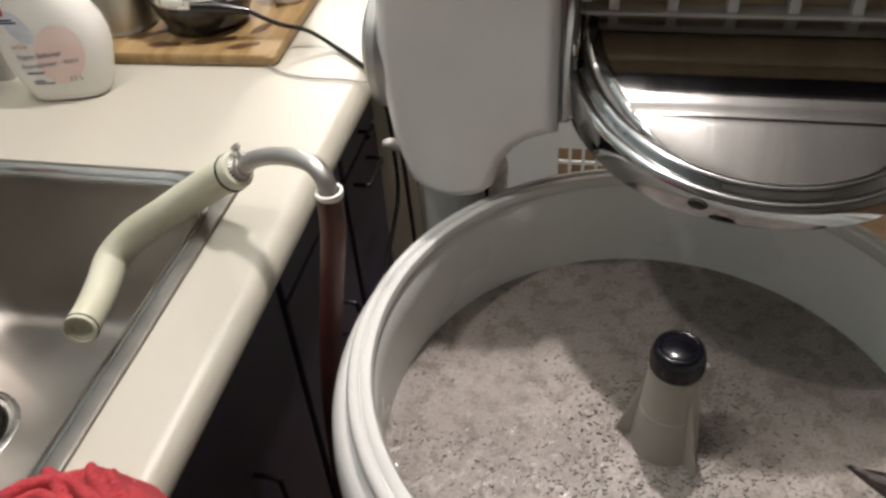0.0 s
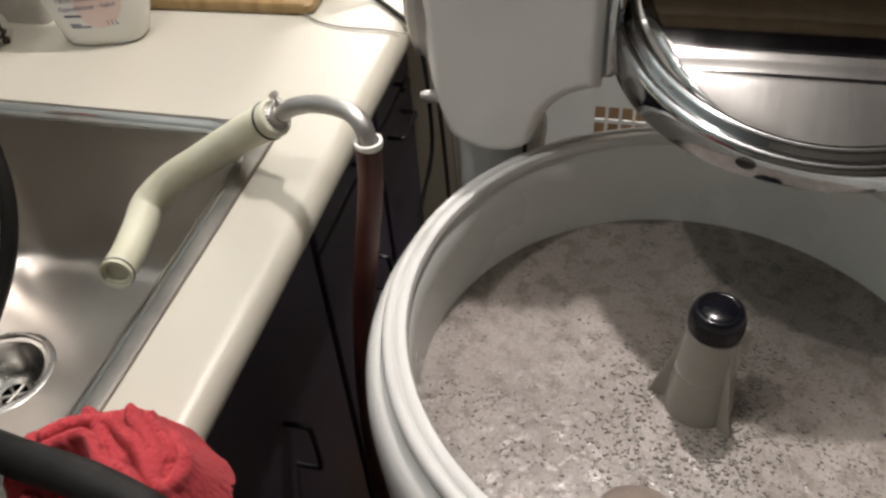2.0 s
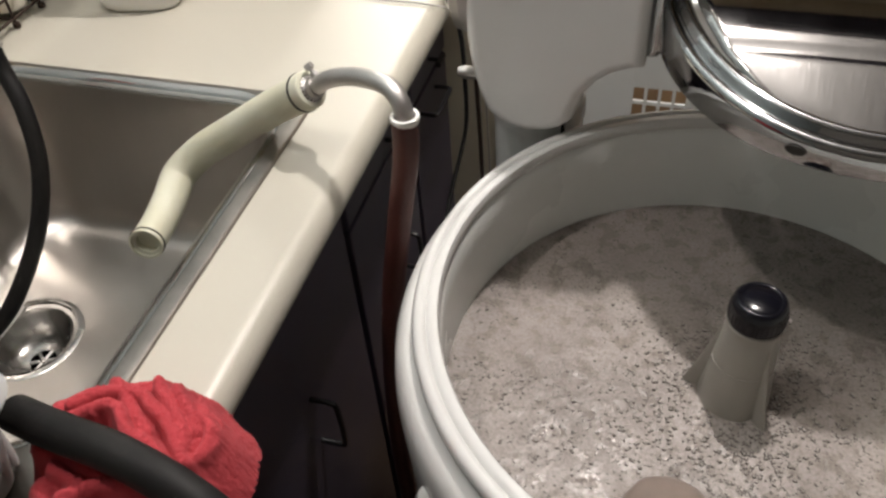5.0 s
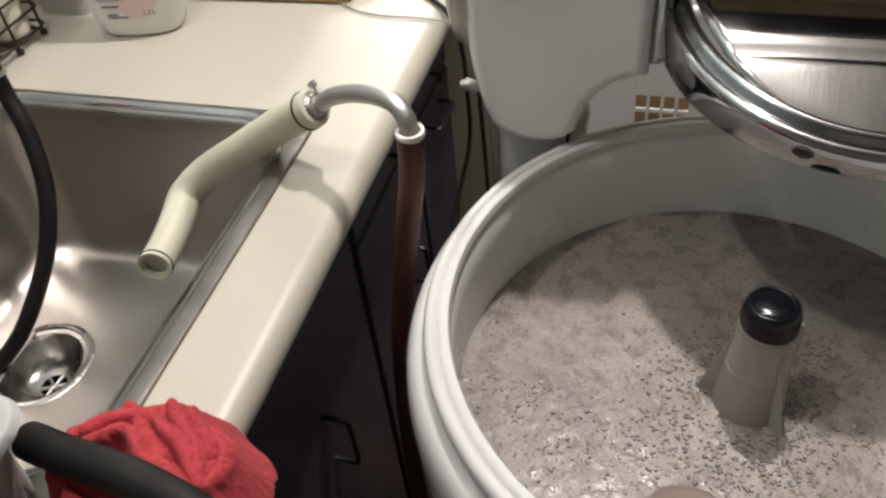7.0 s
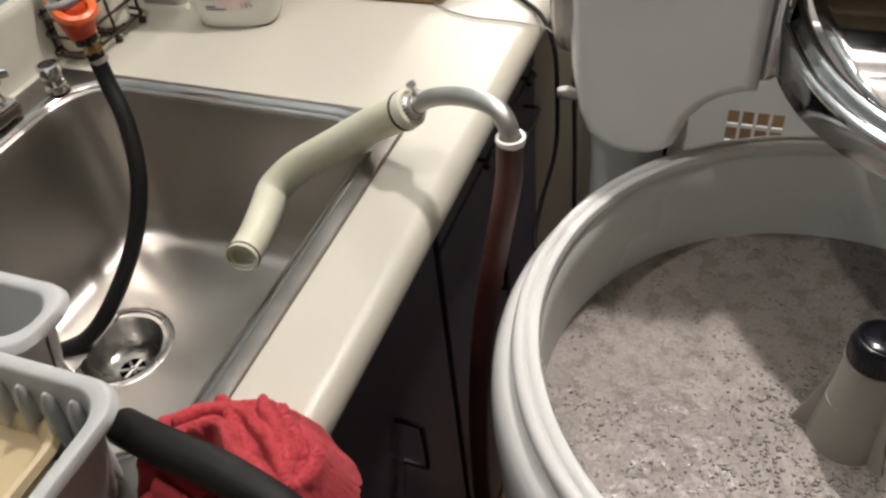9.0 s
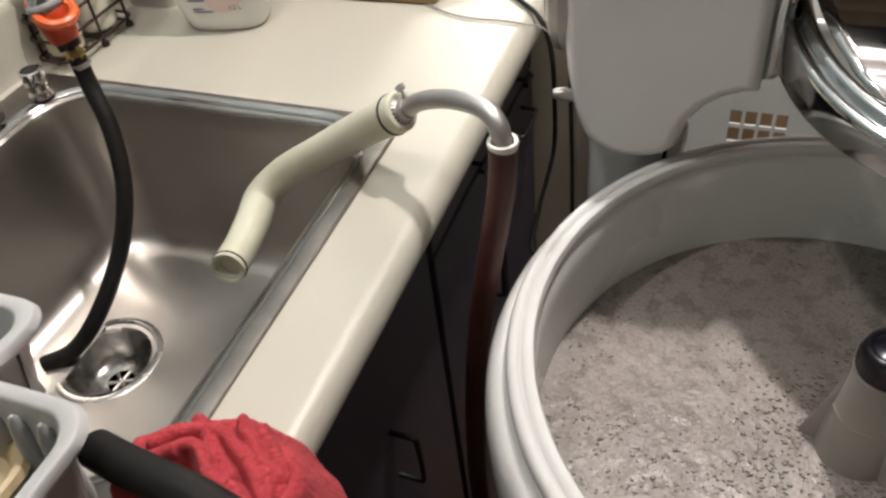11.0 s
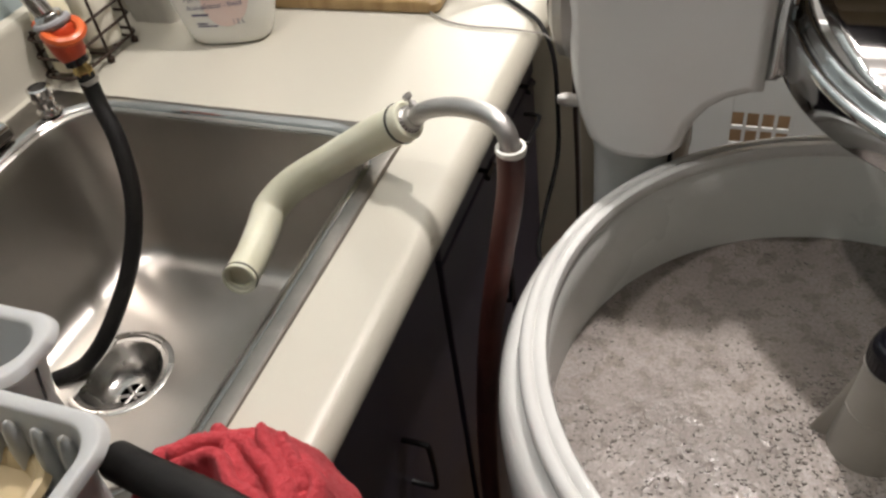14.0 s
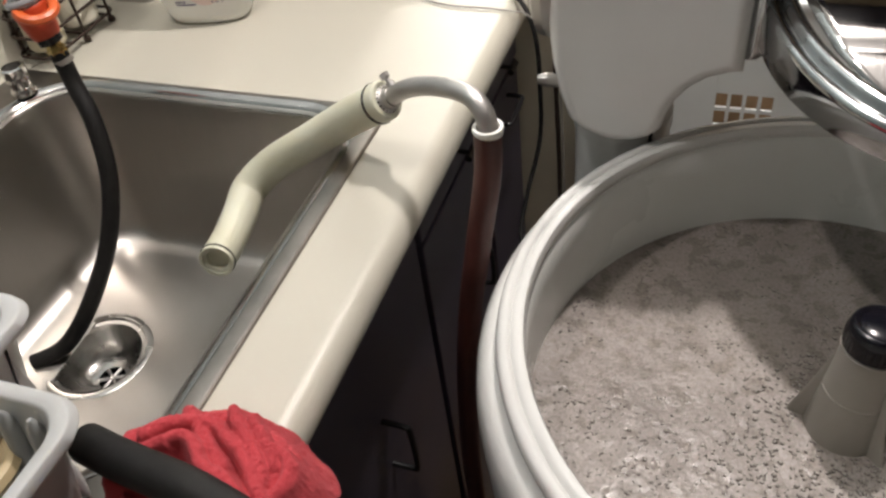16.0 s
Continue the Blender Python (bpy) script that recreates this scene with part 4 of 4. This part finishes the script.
# ---- dish rack ----
def tub_shell(cx, cy, hx, hy, r, z0, z1, wall=0.0025, rim=0.010, slope=0.012, floor=None):
    """An open plastic tub with a broad turned-out rim."""
    loops = [rounded(cx, cy, hx - rim - slope, hy - rim - slope, r * 0.7, z0), rounded(cx, cy, hx - rim, hy - rim, r * 0.9, z1 - 0.012), rounded(cx, cy, hx - 0.002, hy - 0.002, r, z1 - 0.010), rounded(cx, cy, hx, hy, r, z1 - 0.006), rounded(cx, cy, hx - 0.002, hy - 0.002, r, z1 - 0.001),
             rounded(cx, cy, hx - 0.004, hy - 0.004, r, z1), rounded(cx, cy, hx - rim, hy - rim, r * 0.9, z1), rounded(cx, cy, hx - rim - wall, hy - rim - wall, r * 0.85, z1 - 0.003), rounded(cx, cy, hx - rim - slope - wall, hy - rim - slope - wall, r * 0.7, z0 + wall)]
    if floor:
        loops[-1] = rounded(cx, cy, hx - rim - wall - 0.003, hy - rim - wall - 0.003, r * 0.8, floor)
    return loft(loops)


def dish_rack():
    ob = thing("dish_rack", "frosted white plastic dish rack with a cutlery cup", "dish rack")
    cx, cy, hx, hy = -0.545, 0.200, 0.183, 0.142
    part("basket", tub_shell(cx, cy, hx, hy, 0.026, TOP + 0.0075, 1.000), RACK, ob, angle=50)
    part("cutlery_cup", tub_shell(-0.560, 0.3695, 0.112, 0.0315, 0.022, 0.925, 1.000), RACK, ob, angle=50)
    # plate dividers along the inside of the far wall
    for k in range(9):
        x = -0.398 - 0.0205 * k
        bm = bmesh.new()
        bmesh.ops.create_uvsphere(bm, u_segments=20, v_segments=12, radius=1)
        for v in bm.verts:
            v.co = Vector((x + v.co.x * 0.0050 + 0.004 * v.co.z ** 2, 0.3225 + v.co.y * 0.0070, 0.955 + v.co.z * 0.042))
        part("divider", bm, RACK, ob)
    tr = thing("beige_tray", "beige plastic tray standing in the dish rack", "tray")
    part("dish", tub_shell(-0.535, 0.217, 0.122, 0.110, 0.022, TOP + 0.0108, 0.963, rim=0.006, slope=0.01, floor=0.953), TRAY, tr)


dish_rack()


# ---- things along the wall ----
def softener():
    ob = thing("softener_bottle", "white plastic fabric softener bottle with a pink label", "bottle")
    m = pose(-0.646, 0.909, TOP + 0.0005, 0, 0, 14) @ Matrix.Diagonal((0.93, 0.93, 1.0, 1))
    shape = [(0.0, 0.046, 0.026, 0), (0.003, 0.050, 0.030, 0), (0.012, 0.054, 0.033, 0), (0.03, 0.060, 0.035, 0), (0.052, 0.066, 0.036, 0), (0.072, 0.067, 0.036, 0), (0.09, 0.064, 0.035, -0.001), (0.108, 0.058, 0.034, -0.005), (0.126, 0.050, 0.032, -0.011), (0.146, 0.041, 0.030, -0.018), (0.168, 0.034, 0.027, -0.022),
             (0.19, 0.030, 0.023, -0.020), (0.205, 0.020, 0.018, -0.022), (0.212, 0.017, 0.017, -0.022), (0.225, 0.017, 0.017, -0.022)]

    def width(z, k):
        return float(np.interp(z, [s[0] for s in shape], [s[k] for s in shape]))

    def front(u, z):
        a = min(0.999, abs((u - width(z, 3)) / width(z, 1)))
        return -width(z, 2) * (1 - a ** 3) ** (1 / 3)

    loops = []
    for z, hx, hy, off in shape:
        loop = []
        for i in range(56):
            t = 2 * math.pi * i / 56
            c, s = math.cos(t), math.sin(t)
            loop.append(m @ Vector((off + hx * math.copysign(abs(c) ** (2 / 3), c), hy * math.copysign(abs(s) ** (2 / 3), s), z)))
        loops.append(loop)
    body = part("body", loft(loops), BOTTLE, ob, angle=60)
    part("cap", lathe([(0.020, 0.218), (0.0205, 0.224), (0.020, 0.256), (0.017, 0.259), (0, 0.259)], (-0.022, 0), 32, turn=m, cap_first=True), PALE_BLUE, ob, "pale blue screw cap")

    def patch(name, cu, cz, ru, rz, mat, lift, lean=0.0):
        bm = bmesh.new()
        rings = []
        for j in range(7):
            ring = []
            for i in range(32):
                t = 2 * math.pi * i / 32
                f = j / 6
                u, z = cu + ru * f * math.cos(t) + lean * rz * f * math.sin(t), cz + rz * f * math.sin(t)
                ring.append(bm.verts.new(m @ Vector((u, front(u, z) - lift, z))))
            rings.append(ring)
        for a, b in zip(rings[1:], rings[2:]):
            for i in range(32):
                bm.faces.new((a[i], a[(i + 1) % 32], b[(i + 1) % 32], b[i]))
        bm.faces.new(rings[1])
        bmesh.ops.delete(bm, geom=rings[0], context="VERTS")
        return part(name, bm, mat, body)

    patch("pink_print", 0.014, 0.062, 0.030, 0.036, PINK, 0.0005, 0.15)
    patch("blue_print", -0.024, 0.098, 0.014, 0.020, PALE_BLUE, 0.0005, -0.4)

    def words(name, text, u, z, size, mat, slope=0.0):
        data = bpy.data.curves.new(name, "FONT")
        data.body, data.size, data.resolution_u = text, size, 2
        tmp = new("tmp_words", data)
        me = bpy.data.meshes.new_from_object(tmp)
        bpy.data.objects.remove(tmp)
        bpy.data.curves.remove(data)
        bm = bmesh.new()
        bm.from_mesh(me)
        bpy.data.meshes.remove(me)
        for v in bm.verts:
            uu, zz = u + v.co.x * 0.92, z + v.co.y + slope * v.co.x
            v.co = m @ Vector((uu, front(uu, zz) - 0.0012, zz))
        part(name, bm, mat, body)

    words("words_ultra", "ULTRA", -0.040, 0.0735, 0.0070, RED_PRINT)
    words("words_english", "Fabric Softener", -0.038, 0.0585, 0.0098, NAVY, 0.06)
    words("words_french", "Assouplisseur - tissus", -0.038, 0.0480, 0.0092, NAVY, 0.06)
    words("words_volume", "1.2 L", 0.016, 0.0290, 0.0088, NAVY, 0.04)

    def bar(name, u0, u1, z, h, mat):
        bm = bmesh.new()
        lo = [bm.verts.new(m @ Vector((u0 + (u1 - u0) * k / 8, front(u0 + (u1 - u0) * k / 8, z) - 0.001, z))) for k in range(9)]
        hi = [bm.verts.new(m @ Vector((u0 + (u1 - u0) * k / 8, front(u0 + (u1 - u0) * k / 8, z + h) - 0.001, z + h))) for k in range(9)]
        for k in range(8):
            bm.faces.new((lo[k], lo[k + 1], hi[k + 1], hi[k]))
        part(name, bm, mat, body)

    bar("print_bar", -0.034, -0.012, 0.0410, 0.0022, NAVY)
    bar("print_bar", -0.030, -0.016, 0.0305, 0.0016, NAVY)
    bar("print_bar", -0.030, -0.004, 0.0272, 0.0016, NAVY)
    bar("print_bar", -0.046, -0.026, 0.1065, 0.0020, NAVY)
    bar("print_bar", -0.046, -0.022, 0.1030, 0.0020, NAVY)
    bar("red_mark", -0.040, -0.034, 0.1120, 0.0090, RED_PRINT)


def caddy():
    ob = thing("wire_caddy", "brown wire caddy standing at the back of the counter", "caddy")
    x0, x1, y0, y1 = -0.817, -0.768, 0.766, 0.885
    for z in (0.922, 0.946, 0.968):
        p = rounded((x0 + x1) / 2, (y0 + y1) / 2, (x1 - x0) / 2, (y1 - y0) / 2, 0.012, z, 4)
        part("rail", tube(p + [p[0]], 0.0018, 8, 1, smooth=False), WIRE, ob)
    for x in (x0, x1):
        for y in (y0 + 0.012, (y0 + y1) / 2, y1 - 0.012):
            part("upright", tube([(x, y, TOP + 0.004), (x, y, 0.972 if y != (y0 + y1) / 2 else 1.10)], 0.0018, 8, 1, smooth=False), WIRE, ob)
            part("foot", lathe([(0.0, TOP), (0.0045, TOP + 0.002), (0.0045, TOP + 0.007), (0, TOP + 0.009)], (x, y), 10), WIRE, ob)
    for k in range(5):
        y = y0 + 0.014 + k * 0.0225
        part("floor_wire", tube([(x0, y, 0.921), (x1, y, 0.921)], 0.0015, 6, 1, smooth=False), WIRE, ob)
    b = thing("soap_bottle", "pale cream plastic soap bottle in the wire caddy", "bottle")
    part("body", lathe([(0.0, 0.923), (0.019, 0.923), (0.021, 0.927), (0.021, 0.99), (0.016, 1.01), (0.009, 1.02), (0.009, 1.04), (0, 1.04)], (-0.7935, 0.794), 28), SOAP, b)
    part("pump", tube([(-0.7935, 0.794, 1.035), (-0.7935, 0.794, 1.07), (-0.77, 0.806, 1.072)], 0.005, 10, 5), BOTTLE, b)
    j = thing("lotion_jar", "cream plastic jar with an olive cap in the wire caddy", "jar")
    part("body", lathe([(0.0, 0.923), (0.021, 0.923), (0.0225, 0.928), (0.0225, 0.975), (0.018, 0.988), (0.016, 0.991), (0, 0.991)], (-0.7935, 0.852), 28), JAR, j)
    part("cap", lathe([(0.0165, 0.9905), (0.017, 0.993), (0.016, 1.018), (0.012, 1.021), (0, 1.021)], (-0.7935, 0.852), 24), OLIVE, j, "olive green cap")
    c = thing("plastic_tub", "cloudy grey plastic tub with a loose bag in it", "container")
    part("body", tub_shell(-0.774, 0.950, 0.046, 0.042, 0.016, TOP + 0.0005, 0.990, rim=0.004, slope=0.009), CLOUDY, c)
    bm = bmesh.new()
    bmesh.ops.create_icosphere(bm, subdivisions=4, radius=1)
    for v in bm.verts:
        k = 1 + 0.35 * noise.noise(v.co * 2.4) + 0.15 * noise.noise(v.co * 6)
        v.co = Vector((-0.774 + v.co.x * 0.022 * k, 0.948 + v.co.y * 0.019 * k, 0.968 + v.co.z * 0.030 * k))
    part("bag", bm, CLOUDY, c, "crumpled clear bag")


def board_things():
    ob = thing("cutting_board", "worn wooden cutting board with dark leaf marks", "cutting board")
    m = pose(-0.560, 1.115, TOP + 0.0005, 0, 0, 2)
    loops = [[m @ p for p in rounded(0, 0, hx, 0.138 - (0.145 - hx) , 0.012, z, 5)] for hx, z in ((0.1425, 0), (0.145, 0.003), (0.145, 0.012), (0.1425, 0.015))]
    part("plank", loft(loops), WOOD, ob)
    for x, y, ang, ln in ((0.050, -0.098, 16, 0.062), (-0.045, -0.085, 30, 0.060), (0.105, -0.06, 60, 0.045), (0.110, 0.02, 75, 0.05), (-0.012, -0.112, 6, 0.045), (0.095, -0.112, 20, 0.044)):
        bm = bmesh.new()
        mm = m @ pose(x, y, 0.0154, 0, 0, ang)
        loop = [bm.verts.new(mm @ Vector((ln / 2 * math.cos(t), (0.0075 + 0.003 * math.cos(3 * t)) * math.sin(t) * (1 + 0.4 * math.cos(t)), 0))) for t in [2 * math.pi * k / 20 for k in range(20)]]
        bm.faces.new(loop)
        part("burnt_mark", bm, BURN, ob, "dark scorched leaf mark")
    z = TOP + 0.0158
    k = thing("kettle", "electric kettle with black base on the cutting board", "kettle")
    c = (-0.535, 1.072)
    part("base", lathe([(0.0, z), (0.045, z), (0.052, z + 0.004), (0.064, z + 0.028), (0.068, z + 0.042), (0.0675, z + 0.046), (0, z + 0.046)], c, 48), POT_BLACK, k, "glossy black base")
    part("band", lathe([(0.0675, z + 0.0465), (0.068, z + 0.05), (0.066, z + 0.10), (0.052, z + 0.15), (0.02, z + 0.17), (0, z + 0.17)], c, 48), CHROME, k, "polished steel body")
    part("maker_plate", box(c[0] - 0.020, c[0] + 0.010, c[1] - 0.0698, c[1] - 0.0670, z + 0.052, z + 0.060, 0.001), BOTTLE, k)
    cd = thing("black_cord", "black electric cord running from the kettle over the counter", "cord")
    part("plug", tube([(-0.520, 1.008, z + 0.050), (-0.488, 1.018, z + 0.045), (-0.452, 1.028, z + 0.036)], [0.007, 0.0075, 0.005], 14, 5), POT_BLACK, cd)
    part("lead", tube([(-0.455, 1.028, z + 0.037), (-0.420, 1.030, z + 0.020), (-0.385, 1.040, TOP + 0.022), (-0.350, 1.032, TOP + 0.006), (-0.315, 1.002, TOP + 0.0045), (-0.285, 0.972, TOP + 0.001), (-0.268, 0.958, TOP - 0.03), (-0.263, 0.952, 0.82), (-0.263, 0.945, 0.75), (-0.270, 0.900, 0.695), (-0.268, 0.86, 0.668), (-0.25, 0.84, 0.66), (-0.235, 0.86, 0.60), (-0.23, 0.90, 0.3), (-0.22, 0.93, 0.02)], 0.0028, 10, 8), BLACK_HOSE, cd)
    g = tagged(part("grey_cord", tube([(-0.4205, 0.981, TOP + 0.004), (-0.395, 0.966, TOP + 0.0025), (-0.36, 0.957, TOP + 0.0025), (-0.32, 0.9565, TOP + 0.0025), (-0.297, 0.954, TOP + 0.002), (-0.272, 0.952, TOP - 0.002), (-0.245, 0.955, 0.87), (-0.240, 0.97, 0.70), (-0.24, 0.98, 0.4), (-0.24, 1.0, 0.01)], 0.0011, 8, 8), CORD_GREY), "thin grey cord lying over the counter edge", "cord")
    w = tagged(part("washer_cord", tube([(-0.212, 0.822, 0.965), (-0.213, 0.820, 0.93), (-0.212, 0.828, 0.80), (-0.212, 0.830, 0.6), (-0.212, 0.832, 0.3), (-0.21, 0.87, 0.01)], 0.0025, 10, 6), WIRE), "dark cord hanging beside the washer column", "cord")
    s = thing("steel_canister", "dull steel canister with a rolled foot on the cutting board", "canister")
    part("body", lathe([(0.0, z), (0.043, z), (0.0445, z + 0.003), (0.043, z + 0.006), (0.042, z + 0.009), (0.044, z + 0.10), (0.041, z + 0.14), (0, z + 0.14)], (-0.650, 1.058), 40), CAN, s)
    u = thing("white_cup", "small white cup on the cutting board", "cup")
    part("body", lathe([(0.0, z), (0.022, z), (0.026, z + 0.006), (0.032, z + 0.07), (0.030, z + 0.07), (0.024, z + 0.008), (0, z + 0.006)], (-0.448, 1.150), 32), BOTTLE, u)
    b = thing("small_bowl", "small dark-rimmed grey bowl on the cutting board", "bowl")
    part("body", lathe([(0.0, z), (0.022, z), (0.034, z + 0.012), (0.037, z + 0.022), (0.034, z + 0.022), (0.02, z + 0.005), (0, z + 0.004)], (-0.690, 1.120), 32), BURN, b)


def hamper():
    """Tall white hamper behind the washer, with a grid of openings."""
    ob = thing("laundry_hamper", "white plastic laundry hamper with rows of square holes", "hamper")
    x0, x1, y0, y1, z1 = -0.185, 0.235, 1.128, 1.45, 0.845
    bars = [box(x0, -0.071, y0, y0 + 0.004, 0.0, z1, 0.001), box(0.0054, x1, y0, y0 + 0.004, 0.0, z1, 0.001), box(-0.071, 0.0054, y0, y0 + 0.004, 0.716, z1), box(-0.071, 0.0054, y0, y0 + 0.004, 0.0, 0.30)]
    step = 0.0191
    for k in range(4):
        bars.append(box(-0.071 + k * step + 0.0145, -0.071 + (k + 1) * step, y0, y0 + 0.004, 0.30, 0.716))
    for k in range(16):
        z = 0.716 - (k + 1) * 0.0275
        bars.append(box(-0.071, 0.0054, y0 + 0.0002, y0 + 0.0042, z, z + 0.0055))
    part("front", join(*bars), BASKET, ob)
    for a in ((x0, x0 + 0.004, y0 + 0.004, y1), (x1 - 0.004, x1, y0 + 0.004, y1), (x0, x1, y1 - 0.004, y1)):
        part("side", box(*a, 0.0, z1, 0.001), BASKET, ob)
    part("rim", box(x0 - 0.008, x1 + 0.008, y0 - 0.008, y0 + 0.004, z1 - 0.004, z1 + 0.008, 0.003), BASKET, ob)
    p = tagged(part("mop_pole", tube([(-0.215, 1.075, 0.012), (-0.232, 1.082, 0.84)], 0.008, 12, 1, smooth=False), BLUE_POLE), "pale blue mop pole leaning by the end panel", "mop")
    c = thing("wooden_crate", "brown wooden crate standing inside the hamper", "crate")
    part("panel", box(x0 + 0.02, x1 - 0.02, y0 + 0.10, y0 + 0.25, 0.0, 0.70), CUPBOARD, c)


softener()
caddy()
board_things()
hamper()
